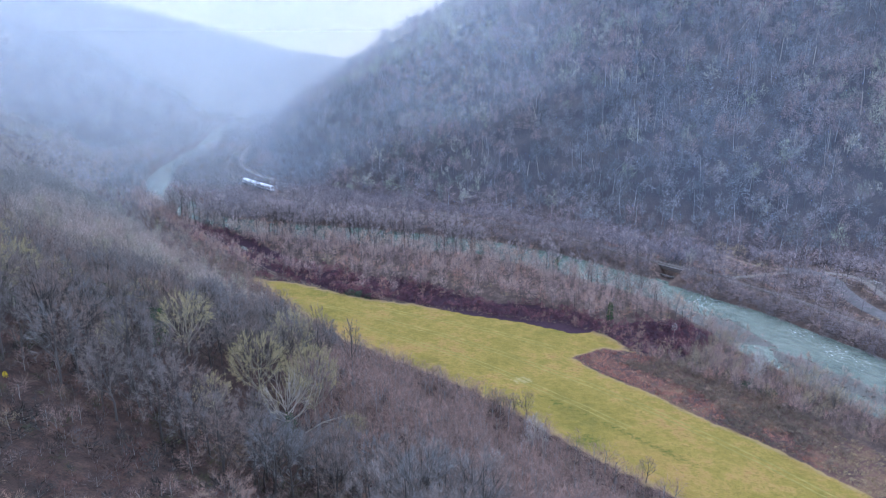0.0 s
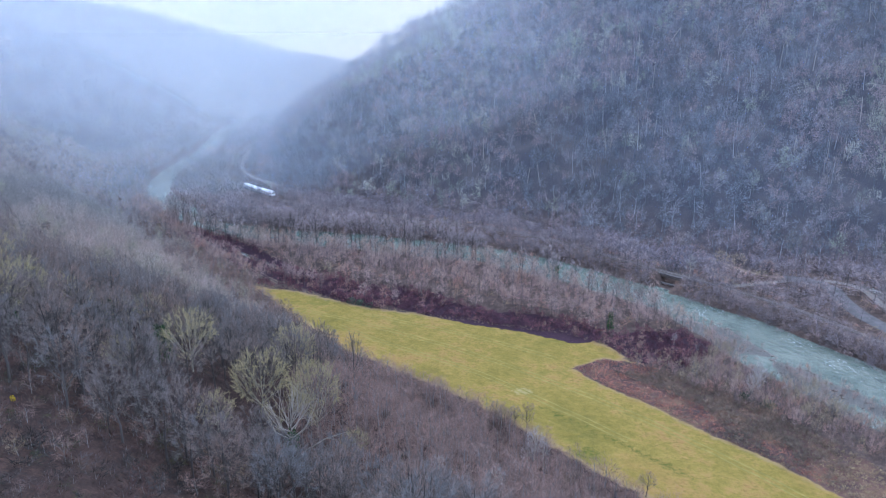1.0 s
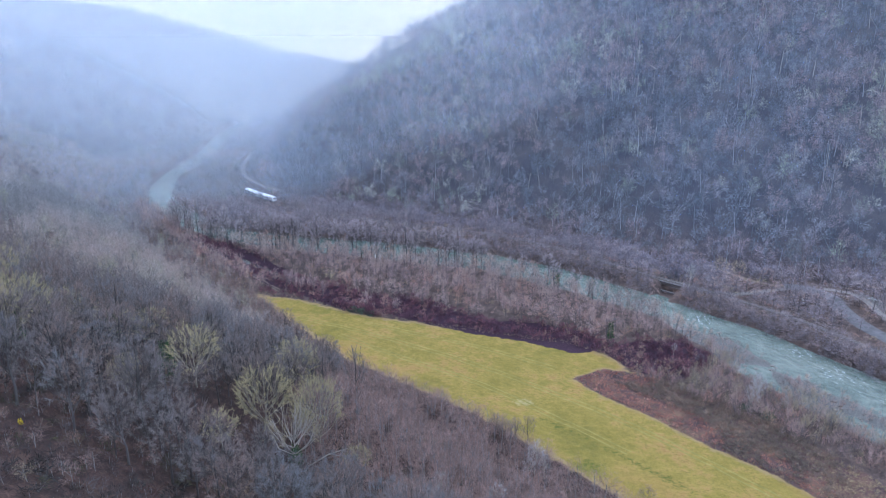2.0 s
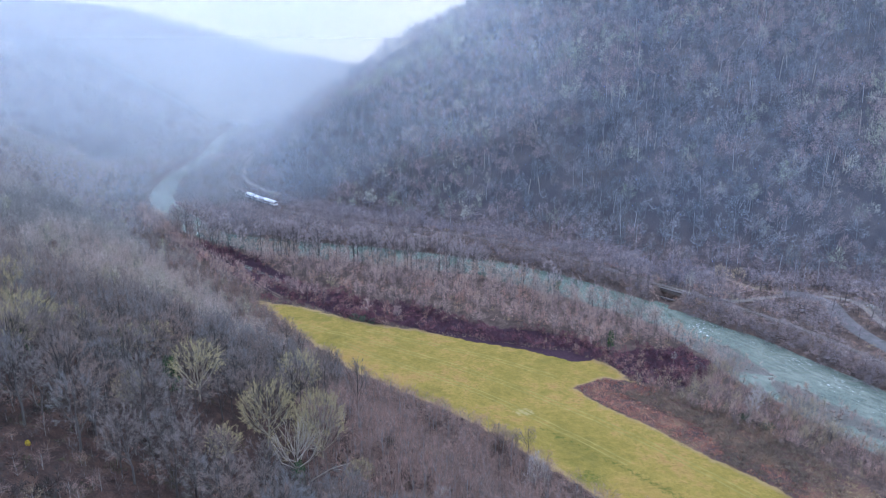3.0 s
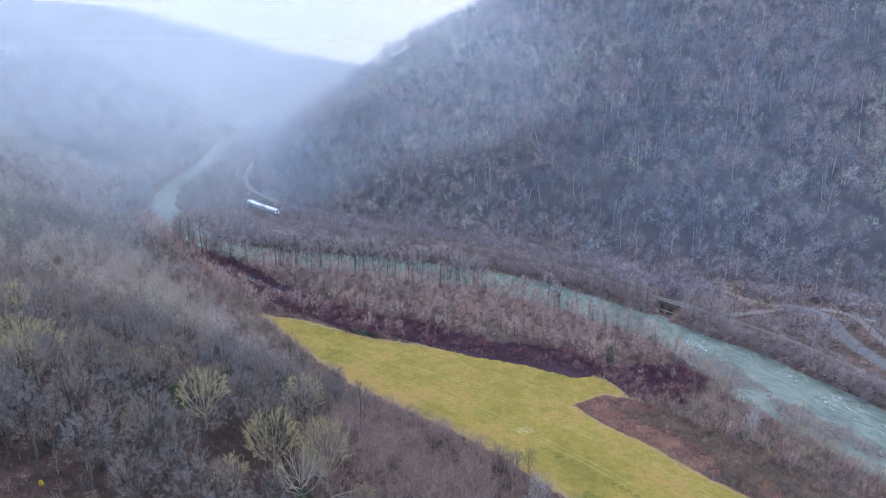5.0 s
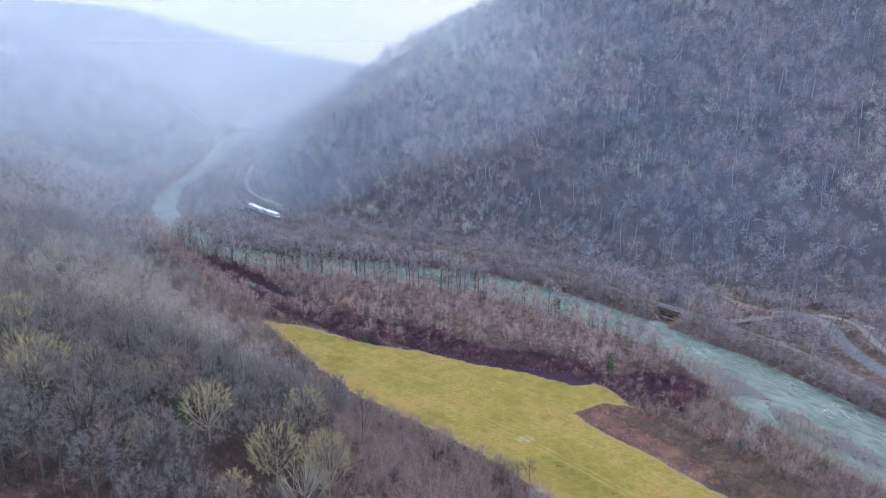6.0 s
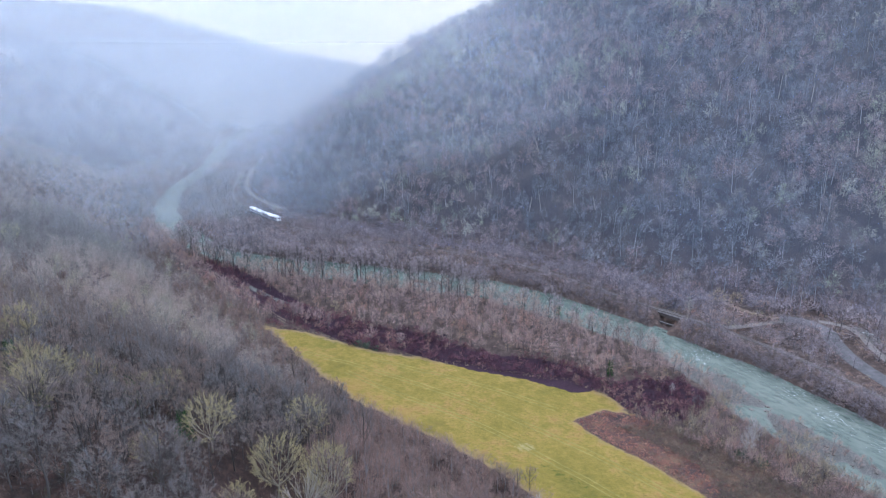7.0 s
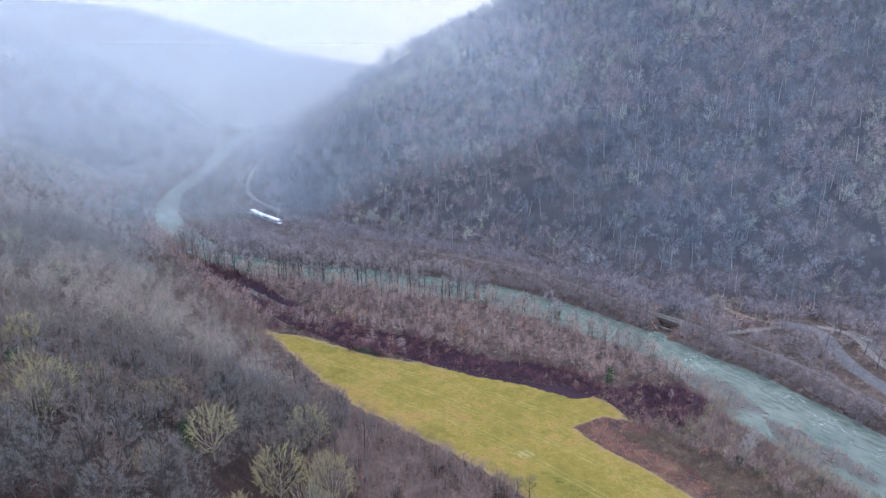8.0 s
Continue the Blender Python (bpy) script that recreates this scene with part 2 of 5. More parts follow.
def ground_material():
    m = Nodes("ground_litter_and_grass", 0.95)
    big, mid, fine = m.noise(0.03, 4), m.noise(0.35, 4), m.noise(3.0, 3, 0.7)
    # Woodland litter is nearly black: shade between the crowns is put into it.
    litter = m.ramp(m.math("MULTIPLY_ADD", fine, 0.5, m.math("MULTIPLY", mid, 0.5)), (0.3, (0.012, 0.009, 0.008)), (0.5, (0.034, 0.022, 0.018)), (0.68, (0.085, 0.05, 0.035)))
    litter = m.mix(m.band(big, 0.55, 0.7), litter, (0.035, 0.034, 0.016))
    dry = m.ramp(m.math("MULTIPLY_ADD", fine, 0.4, m.math("MULTIPLY", m.noise(0.05, 4), 0.6)), (0.35, (0.03, 0.028, 0.028)), (0.5, (0.05, 0.045, 0.042)), (0.65, (0.085, 0.068, 0.058)))
    floor = m.ramp(m.math("MULTIPLY_ADD", fine, 0.5, m.math("MULTIPLY", mid, 0.5)), (0.34, (0.026, 0.02, 0.017)), (0.5, (0.06, 0.042, 0.034)), (0.66, (0.125, 0.085, 0.064)))
    litter = m.mix(m.attr("floor"), litter, floor)
    litter = m.mix(m.attr("beech"), litter, dry)
    # meadow: worn, mossy and dry patches, mown lines along its length
    rows = m.noise(0.55, 4, 0.65, stretch=(-40, (0.06, 1.0, 1.0)))
    patch = m.noise(0.045, 5, 0.65)
    grass = m.ramp(m.math("MULTIPLY_ADD", mid, 0.4, m.math("MULTIPLY", patch, 0.6)), (0.36, (0.090, 0.078, 0.016)), (0.44, (0.133, 0.103, 0.020)), (0.52, (0.170, 0.122, 0.027)), (0.58, (0.212, 0.130, 0.040)), (0.66, (0.196, 0.100, 0.038)))
    grass = m.mix(m.band(rows, 0.45, 0.7, 0, 0.2), grass, (0.235, 0.163, 0.046))
    grass = m.mix(m.band(rows, 0.47, 0.3, 0, 0.3), grass, (0.118, 0.092, 0.018))
    grass = m.mix(m.band(m.noise(1.1, 6, 0.85), 0.47, 0.64, 0, 0.85), grass, (0.106, 0.082, 0.018))
    grass = m.mix(m.band(m.noise(9.0, 2, 0.8), 0.5, 0.75, 0, 0.5), grass, (0.295, 0.213, 0.075))
    grass = m.mix(m.band(m.noise(0.028, 5, 0.7, stretch=(-40, (0.45, 1.0, 1.0))), 0.5, 0.66, 0, 0.55), grass, (0.212, 0.122, 0.040))
    grass = m.mix(m.band(m.noise(0.05, 4, 0.7), 0.44, 0.3, 0, 0.5), grass, (0.080, 0.082, 0.014))
    ditch = m.math("ADD", m.attr("ditch"), m.math("MULTIPLY_ADD", m.noise(1.3, 6, 0.8), 2.6, -1.55))
    grass = m.mix(m.band(ditch, 0.5, 0.9, 0, 0.85), grass, m.mix(fine, (0.027, 0.036, 0.008), (0.090, 0.095, 0.018)))
    wet = m.math("ADD", m.attr("wet"), m.math("MULTIPLY_ADD", m.noise(0.8, 5, 0.7), 2.0, -1.3))
    grass = m.mix(m.band(wet, 0.3, 0.7, 0, 0.45), grass, (0.286, 0.235, 0.128))
    edge = m.math("ADD", m.attr("meadow"), m.math("MULTIPLY_ADD", m.noise(0.25, 4), 6.0, -3.0))
    color = m.mix(m.band(edge, -1.0, 0.4), litter, m.mix(m.band(edge, 0.0, 2.2), (0.2, 0.135, 0.062), grass))
    # maroon bramble floor, darkened so that gaps between the bushes look shaded
    dark = m.math("ADD", m.attr("bramble"), m.math("MULTIPLY_ADD", m.noise(0.3, 4), 0.8, -0.4))
    color = m.mix(m.band(dark, 0.4, 0.6), color, m.ramp(fine, (0.3, (0.018, 0.01, 0.014)), (0.7, (0.045, 0.024, 0.03))))
    scrub = m.math("ADD", m.attr("scrub"), m.math("MULTIPLY_ADD", m.noise(0.22, 4), 0.8, -0.4))
    color = m.mix(m.band(scrub, 0.4, 0.6), color, m.ramp(m.math("MULTIPLY_ADD", m.noise(0.12, 3), 0.6, m.math("MULTIPLY", fine, 0.4)), (0.36, (0.035, 0.03, 0.027)), (0.5, (0.08, 0.045, 0.036)), (0.64, (0.14, 0.085, 0.05))))
    # gravel by the water
    stone = m.ramp(m.noise(5.0, 3, 0.8), (0.36, (0.025, 0.024, 0.02)), (0.5, (0.075, 0.07, 0.06)), (0.64, (0.2, 0.185, 0.16)))
    color = m.mix(m.band(m.attr("gravel"), 0.3, 0.7), color, stone)
    m.bump(m.math("MULTIPLY_ADD", fine, 0.5, mid), 0.9, 0.35)
    return m.done(color)


def twig_material(name, ramp, low=(0.06, 0.05, 0.05), high=(0.2, 0.18, 0.16), bark=(0.2, 0.19, 0.175), pale=0.0):
    """Twigs of the joined woods: the kind of tree sets their colour, their stems are grey bark, here and there whitish."""
    m = Nodes(name, 0.9)
    kind = m.attr("tint")
    color = m.ramp(kind, *ramp)
    island = m.add("ShaderNodeNewGeometry").outputs["Random Per Island"]
    color = m.mix(m.band(island, 0, 1, 0, 0.3), color, low)
    color = m.mix(m.math("MULTIPLY", m.noise(1.5, 2), 0.3), color, high)
    stems = m.mix(m.band(island, 0.8, 0.95, 0, pale), m.mix(m.noise(0.4, 3), tuple(0.45 * v for v in bark), bark), (0.5, 0.48, 0.44))
    return m.done(m.mix(m.attr("bark"), color, stems))


def tree_material(name, a, b, c):
    """Twigs or bark of single trees, which differ from tree to tree."""
    m = Nodes(name, 0.9)
    o = m.add("ShaderNodeObjectInfo")
    n = m.add("ShaderNodeNewGeometry")
    color = m.ramp(o.outputs["Random"], (0.0, a), (0.5, b), (1.0, c))
    color = m.mix(m.band(n.outputs["Random Per Island"], 0, 1, 0, 0.5), color, tuple(0.4 * v for v in a))
    color = m.mix(m.math("MULTIPLY", m.noise(2.5, 3), 0.4), color, tuple(0.45 * v for v in b))
    return m.done(color)


def plain(name, a, b, scale=2.0, rough=0.8, metal=0.0, bump=0.0):
    m = Nodes(name, rough)
    m.bsdf.inputs["Metallic"].default_value = metal
    f = m.noise(scale, 4, 0.65)
    if bump:
        m.bump(f, 0.6, bump)
    return m.done(m.ramp(f, (0.3, a), (0.7, b)))


def water_material():
    m = Nodes("river_water", 0.12)
    m.bsdf.inputs["IOR"].default_value = 1.25
    flow = m.noise(0.35, 4, 0.65, stretch=(-55, (0.6, 1.6, 1.0)))
    foam = m.noise(1.1, 5, 0.75, stretch=(-55, (0.5, 1.5, 1.0)))
    where = m.math("ADD", m.attr("rapid"), m.math("MULTIPLY_ADD", m.noise(0.09, 2), 0.5, -0.25))
    white = m.band(m.math("MULTIPLY_ADD", where, 0.15, foam), 0.73, 0.8)
    color = m.ramp(m.math("MULTIPLY_ADD", flow, 0.6, m.math("MULTIPLY", m.noise(0.06, 3), 0.4)), (0.36, (0.042, 0.064, 0.051)), (0.62, (0.108, 0.126, 0.1)))
    m.put(m.bsdf.inputs["Roughness"], m.mix(white, (0.14, 0.14, 0.14), (0.7, 0.7, 0.7)))
    m.bump(m.math("MULTIPLY_ADD", foam, 0.6, flow), 0.9, 0.4)
    return m.done(m.mix(white, color, (0.72, 0.78, 0.78)))


def mist_material(name, low, high, foot, top, reach, shade, start, drift=True):
    """Thin drifting mist: part of the light passes, part is scattered. It thickens upwards and thins out to the side."""
    m = Nodes(name)
    t = m.t
    t.nodes.remove(m.bsdf)
    out = t.nodes["Material Output"]
    sep = m.add("ShaderNodeSeparateXYZ")
    m.link(m.pos, sep.inputs[0])
    dense = m.band(sep.outputs[2], foot, top, low, high)
    if drift:
        clouds = m.noise(0.007, 3, 0.5, stretch=(0, (1, 1, 1.6)))
        dense = m.math("MULTIPLY", dense, m.band(clouds, 0.3, 0.72, 0.7, 1.35))
    dense = m.math("MULTIPLY", dense, m.band(sep.outputs[0], reach[0], reach[1], 1.0, 0.0))
    dense = m.math("MULTIPLY", dense, m.band(sep.outputs[0], start, start + 110, 0.0, 1.0))
    n = m.math("MINIMUM", dense, 0.985)
    a, b, c, d = m.add("ShaderNodeBsdfTransparent"), m.add("ShaderNodeBsdfDiffuse"), m.add("ShaderNodeBsdfTranslucent"), m.add("ShaderNodeMixShader")
    for s in (b, c):
        s.inputs["Color"].default_value = (*shade, 1)
    d.inputs[0].default_value = 0.5
    e = m.add("ShaderNodeMixShader")
    m.link(b.outputs[0], d.inputs[1])
    m.link(c.outputs[0], d.inputs[2])
    m.link(n, e.inputs[0])
    m.link(a.outputs[0], e.inputs[1])
    m.link(d.outputs[0], e.inputs[2])
    m.link(e.outputs[0], out.inputs["Surface"])
    return m.m


WOOD_RAMP = ((0.0, (0.13, 0.105, 0.09)), (0.2, (0.19, 0.155, 0.125)), (0.4, (0.27, 0.2, 0.165)), (0.55, (0.24, 0.21, 0.165)), (0.7, (0.32, 0.215, 0.16)), (0.82, (0.29, 0.175, 0.115)), (0.92, (0.26, 0.235, 0.1)), (1.0, (0.33, 0.3, 0.12)))
GROUND = ground_material()
TWIGS = twig_material("bare_twigs", WOOD_RAMP)
# Paler, cooler grey than near twigs: distance haze is mixed into the colour.
HILL_TWIGS = twig_material("haze_grey_twigs", ((0.0, (0.085, 0.1, 0.105)), (0.16, (0.15, 0.168, 0.17)), (0.32, (0.24, 0.242, 0.235)), (0.45, (0.27, 0.232, 0.22)), (0.56, (0.305, 0.207, 0.185)), (0.68, (0.33, 0.235, 0.205)), (0.8, (0.205, 0.24, 0.17)), (0.92, (0.33, 0.34, 0.21)), (1.0, (0.44, 0.415, 0.31))), (0.055, 0.052, 0.052), bark=(0.16, 0.156, 0.147), pale=0.45)
PINK_TWIGS = twig_material("reddish_twigs", ((0.0, (0.16, 0.115, 0.1)), (0.2, (0.26, 0.175, 0.155)), (0.4, (0.36, 0.235, 0.195)), (0.55, (0.4, 0.285, 0.235)), (0.7, (0.42, 0.225, 0.165)), (0.85, (0.38, 0.19, 0.125)), (1.0, (0.38, 0.31, 0.16))), bark=(0.13, 0.11, 0.1))
# Lightened against the near wood; haze over this slope is in the colour.
SLOPE_TWIGS = twig_material("grey_brown_twigs", ((0.0, (0.181, 0.175, 0.163)), (0.18, (0.249, 0.226, 0.200)), (0.34, (0.328, 0.282, 0.240)), (0.48, (0.322, 0.266, 0.223)), (0.6, (0.362, 0.279, 0.227)), (0.72, (0.339, 0.242, 0.191)), (0.84, (0.294, 0.275, 0.173)), (0.94, (0.328, 0.326, 0.185)), (1.0, (0.350, 0.351, 0.205))), high=(0.249, 0.238, 0.210))
BANK_TWIGS = twig_material("bank_brush_twigs", ((0.0, (0.13, 0.115, 0.117)), (0.3, (0.22, 0.18, 0.182)), (0.5, (0.275, 0.215, 0.21)), (0.7, (0.31, 0.21, 0.185)), (1.0, (0.3, 0.26, 0.165))), bark=(0.13, 0.115, 0.11))
# Undergrowth kept near black, to act as the shade in crown gaps.
FLOOR_TWIGS = twig_material("shade_dark_undergrowth", ((0.0, (0.0115, 0.0122, 0.0101)), (0.2, (0.036, 0.036, 0.0331)), (0.38, (0.0504, 0.0288, 0.0245)), (0.52, (0.0828, 0.0418, 0.0324)), (0.66, (0.072, 0.0634, 0.0576)), (0.8, (0.036, 0.0418, 0.0187)), (0.92, (0.0612, 0.0612, 0.0245)), (1.0, (0.1152, 0.0864, 0.0648))), (0.014, 0.011, 0.01), (0.07, 0.055, 0.046))
RUST_SCRUB = twig_material("rust_scrub_stems", ((0.0, (0.121, 0.051, 0.041)), (0.5, (0.276, 0.110, 0.075)), (0.8, (0.397, 0.176, 0.116)), (1.0, (0.517, 0.294, 0.189))), (0.086, 0.037, 0.029), (0.276, 0.118, 0.087))
DARK_SCRUB = twig_material("grey_green_scrub_stems", ((0.0, (0.070, 0.061, 0.047)), (0.4, (0.141, 0.110, 0.078)), (0.7, (0.235, 0.146, 0.097)), (1.0, (0.377, 0.225, 0.124))), (0.059, 0.043, 0.032), (0.211, 0.146, 0.097))
SAPLING_TWIGS = twig_material("sapling_twigs", ((0.0, (0.120, 0.077, 0.060)), (0.3, (0.190, 0.117, 0.088)), (0.5, (0.250, 0.148, 0.112)), (0.7, (0.270, 0.144, 0.100)), (1.0, (0.210, 0.157, 0.080))))
BRAMBLE = twig_material("bramble_stems", ((0.0, (0.026, 0.016, 0.023)), (0.3, (0.073, 0.032, 0.042)), (0.55, (0.129, 0.052, 0.058)), (0.78, (0.198, 0.095, 0.084)), (1.0, (0.284, 0.190, 0.137))), (0.017, 0.010, 0.018), (0.103, 0.055, 0.063), bark=(0.103, 0.060, 0.063))
GRASS = twig_material("meadow_grass", ((0.0, (0.05, 0.062, 0.012)), (0.4, (0.11, 0.1, 0.02)), (0.7, (0.19, 0.14, 0.036)), (1.0, (0.25, 0.175, 0.06))), (0.04, 0.045, 0.012), (0.2, 0.17, 0.06))
STRAW = twig_material("straw_stems", ((0.0, (0.202, 0.153, 0.102)), (0.5, (0.353, 0.271, 0.160)), (1.0, (0.454, 0.366, 0.216))))
DRY = twig_material("dry_grass", ((0.0, (0.24, 0.17, 0.08)), (0.6, (0.33, 0.25, 0.12)), (1.0, (0.2, 0.12, 0.07))))
BARK = tree_material("grey_bark", (0.075, 0.066, 0.058), (0.105, 0.092, 0.08), (0.06, 0.052, 0.046))
DARK_BARK = tree_material("dark_alder_bark", (0.1, 0.088, 0.08), (0.13, 0.115, 0.1), (0.08, 0.07, 0.066))
CROWN = tree_material("purple_brown_twigs", (0.175, 0.178, 0.17), (0.2, 0.163, 0.14), (0.27, 0.175, 0.13))
MOSSY = tree_material("mossy_twigs", (0.37, 0.305, 0.155), (0.42, 0.34, 0.175), (0.34, 0.285, 0.15))
ALDER_TWIGS = tree_material("alder_twigs", (0.330, 0.277, 0.267), (0.413, 0.342, 0.329), (0.372, 0.306, 0.267))
MOSSY_BARK = tree_material("pale_mossy_bark", (0.26, 0.23, 0.16), (0.32, 0.275, 0.2), (0.22, 0.2, 0.14))
PALE_BARK = tree_material("whitish_bark", (0.38, 0.33, 0.27), (0.34, 0.3, 0.24), (0.42, 0.36, 0.3))
PALE_TWIGS = tree_material("pale_twigs", (0.34, 0.3, 0.28), (0.38, 0.34, 0.31), (0.3, 0.27, 0.25))
IVY = tree_material("ivy_leaves", (0.02, 0.06, 0.02), (0.03, 0.085, 0.028), (0.025, 0.07, 0.02))
EVERGREEN = tree_material("evergreen_leaves", (0.07, 0.095, 0.06), (0.09, 0.115, 0.075), (0.08, 0.1, 0.065))
DRYLEAF = tree_material("tan_twigs", (0.4, 0.3, 0.19), (0.46, 0.34, 0.2), (0.38, 0.28, 0.19))
RUSTY = tree_material("rusty_twigs", (0.34, 0.22, 0.175), (0.38, 0.24, 0.19), (0.31, 0.21, 0.175))
YELLOW = tree_material("yellow_leaves", (0.5, 0.36, 0.03), (0.55, 0.4, 0.04), (0.45, 0.33, 0.03))
WATER = water_material()
MUDDY = plain("muddy_water", (0.06, 0.055, 0.045), (0.1, 0.09, 0.075), 0.3, 0.25, bump=0.03)
BALLAST = plain("track_ballast", (0.05, 0.042, 0.036), (0.11, 0.095, 0.082), 3.0, 0.95, bump=0.1)
ASPHALT = plain("worn_asphalt", (0.062, 0.058, 0.056), (0.105, 0.098, 0.094), 0.4, 0.85, bump=0.02)
GRAVEL = plain("pale_gravel", (0.1, 0.087, 0.074), (0.19, 0.165, 0.14), 1.2, 0.95, bump=0.05)
STEEL = plain("rail_steel", (0.1, 0.08, 0.07), (0.2, 0.17, 0.15), 2.0, 0.45, 0.6)
RUT = plain("trodden_grass", (0.12, 0.1, 0.026), (0.21, 0.165, 0.048), 0.35, 0.95, bump=0.03)
DIRT = plain("trodden_dirt", (0.09, 0.065, 0.048), (0.17, 0.125, 0.09), 0.4, 0.95, bump=0.03)
CONCRETE = plain("weathered_concrete", (0.2, 0.18, 0.16), (0.38, 0.34, 0.3), 0.8, 0.9, bump=0.02)
DARK_CONCRETE = plain("dark_concrete", (0.06, 0.054, 0.05), (0.12, 0.11, 0.1), 0.8, 0.9, bump=0.02)
BOULDER = plain("river_stone", (0.06, 0.054, 0.046), (0.15, 0.13, 0.105), 1.5, 0.85, bump=0.1)
ROCK = plain("pale_rock", (0.2, 0.17, 0.14), (0.4, 0.34, 0.28), 0.5, 0.9, bump=0.2)
PALE_RUBBLE = plain("pale_rubble", (0.26, 0.25, 0.23), (0.44, 0.42, 0.4), 1.5, 0.9, bump=0.05)

# ---------------- ground, water ----------------


def spread(lo, fine_lo, fine_hi, hi, gap):
    mid = list(np.arange(fine_lo, fine_hi + 0.1, gap))
    g, v, left = gap, mid[0], []
    while v > lo:
        g *= 1.22
        v -= g
        left.append(max(v, lo))
    g, v, right = gap, mid[-1], []
    while v < hi:
        g *= 1.22
        v += g
        right.append(min(v, hi))
    return np.array(left[::-1] + mid + right)


def build_ground():
    gx, gy = spread(-4500, -260, 215, 4500, 1.9), spread(-3000, 70, 560, 4800, 1.9)
    x, y = np.meshgrid(gx, gy)
    z = ground_z(x, y)
    n = len(gx)
    i = (np.arange(len(gy) - 1)[:, None] * n + np.arange(n - 1)[None]).ravel()
    faces = np.stack([i, i + 1, i + n + 1, i + n], 1)
    river = inside(x, y, RIVER)
    gravel = step(-5, -1.5, river + 2 * fbm(x, y, 12, 91)) * (1 - step(0.5, 1.5, z)) * (to_line(x, y, NEAR_BANK) < to_line(x, y, FAR_BANK)) * (1 - step(255, 280, y))
    yard = np.minimum(np.hypot((x - 118) / 7, (y - 274) / 3), np.hypot((x - 171) / 4, (y - 262) / 9))
    gravel = np.maximum(gravel, 1 - step(0.7, 1.3, yard))
    bramble = np.maximum(1 - step(7, 11, to_line(x, y, THICKET)), step(-3, 2, inside(x, y, PATCH)))
    wet = 1 - step(0.3, 1.0, np.hypot((x - 23) / 6, (y - 186) / 4))
    ditch = np.maximum.reduce([1 - step(0.6, 2.6, to_line(x, y, [(26, 178), (34, 170.7), (39.3, 165.8), (44, 161), (52, 152), (60, 143)]) + 0.8 * fbm(x, y, 6, 28)), 0.75 * (1 - step(0.4, 2.0, to_line(x, y, [(-8, 205), (6.5, 193), (12, 189)]))) * step(-0.2, 0.3, fbm(x, y, 4, 27)), 1 - step(2, 6, np.hypot((x - 36.5) / 1.3, y - 154.5))])
    co = np.stack([x, y, z], -1).reshape(-1, 3)
    me = mesh_of("ground", co, faces, {"meadow": np.clip(inside(x, y, MEADOW), -12, 12), "gravel": gravel, "bramble": bramble, "scrub": step(-3, 2, inside(x, y, SCRUB)), "wet": wet, "beech": np.maximum(step(4, 30, inside(x, y, RIGHT_HILL)), step(2, 20, inside(x, y, FAR_HILL))), "ditch": ditch, "floor": np.maximum(step(2, 10, -inside(x, y, LEFT_HILL)), step(170, 240, y))}, smooth=True)
    return tagged(solid("ground", me, GROUND), "valley ground with leaf litter, mown meadow and river gravel", "ground", kind="structure")


def build_water():
    far, near = smooth_line(FAR_BANK, 6), smooth_line(NEAR_BANK[::-1], 6)
    s = np.linspace(0, 1, 160)
    pick = lambda p: np.stack([np.interp(s, np.linspace(0, 1, len(p)), p[:, k]) for k in (0, 1)], 1)
    a, b = pick(far), pick(near)
    rows, cols = len(a), 9
    u = np.linspace(-0.12, 1.12, cols)
    xy = a[:, None] * (1 - u)[None, :, None] + b[:, None] * u[None, :, None]
    co = np.concatenate([xy, np.zeros((rows, cols, 1))], -1).reshape(-1, 3)
    i = (np.arange(rows - 1)[:, None] * cols + np.arange(cols - 1)[None]).ravel()
    faces = np.stack([i, i + 1, i + cols + 1, i + cols], 1)
    rapid = np.zeros(len(co))
    for px, py, r in ((100, 250, 16), (122, 222, 12), (128, 205, 14), (136, 188, 12), (-5, 335, 10), (112, 238, 10), (-190, 462, 60), (-215, 640, 130)):
        rapid = np.maximum(rapid, 1 - step(0.3, 1, np.hypot(co[:, 0] - px, co[:, 1] - py) / r))
    me = mesh_of("water", co, faces, {"rapid": rapid}, smooth=True)
    tagged(solid("water", me, WATER), "teal green river water with white ripples", "river", kind="structure")
    line = smooth_line(BACKWATER, 4)
    for a, b in ((0, 9),):
        tagged(ribbon("water_backwater", line[a:b], 1.5, 0.0, [(-1, 0), (0, 0.0), (1, 0)], MUDDY), "still grey backwater beside the thicket", "water", kind="structure")


build_ground()
build_water()

# ---------------- railway, roads ----------------
rail_line = smooth_line(RAIL, 3)
tagged(ribbon("track_bed", rail_line, 1.4, 3.55, [(-1.5, -1.2), (-0.8, 0.28), (0.8, 0.28), (1.5, -1.2)], BALLAST), "grey ballast bed of a single railway track", "track bed", kind="structure")
for off in (-0.75, 0.75):
    line = rail_line
    way = np.gradient(line, axis=0)
    way /= np.linalg.norm(way, axis=1)[:, None]
    tagged(ribbon("rail", line + np.stack([way[:, 1], -way[:, 0]], 1) * off, 0.045, 3.98, [(-1, -0.15), (-1, 0.03), (1, 0.03), (1, -0.15)], STEEL), "rusty steel rail of the single track", "rail", "rails of the track", "structure")
tagged(ribbon("road", smooth_line(ROAD, 2), 3.2, 3.46, [(-1.1, -0.1), (-1, 0.02), (0, 0.07), (1, 0.02), (1.1, -0.1)], ASPHALT), "worn grey asphalt valley road", "road", kind="structure")
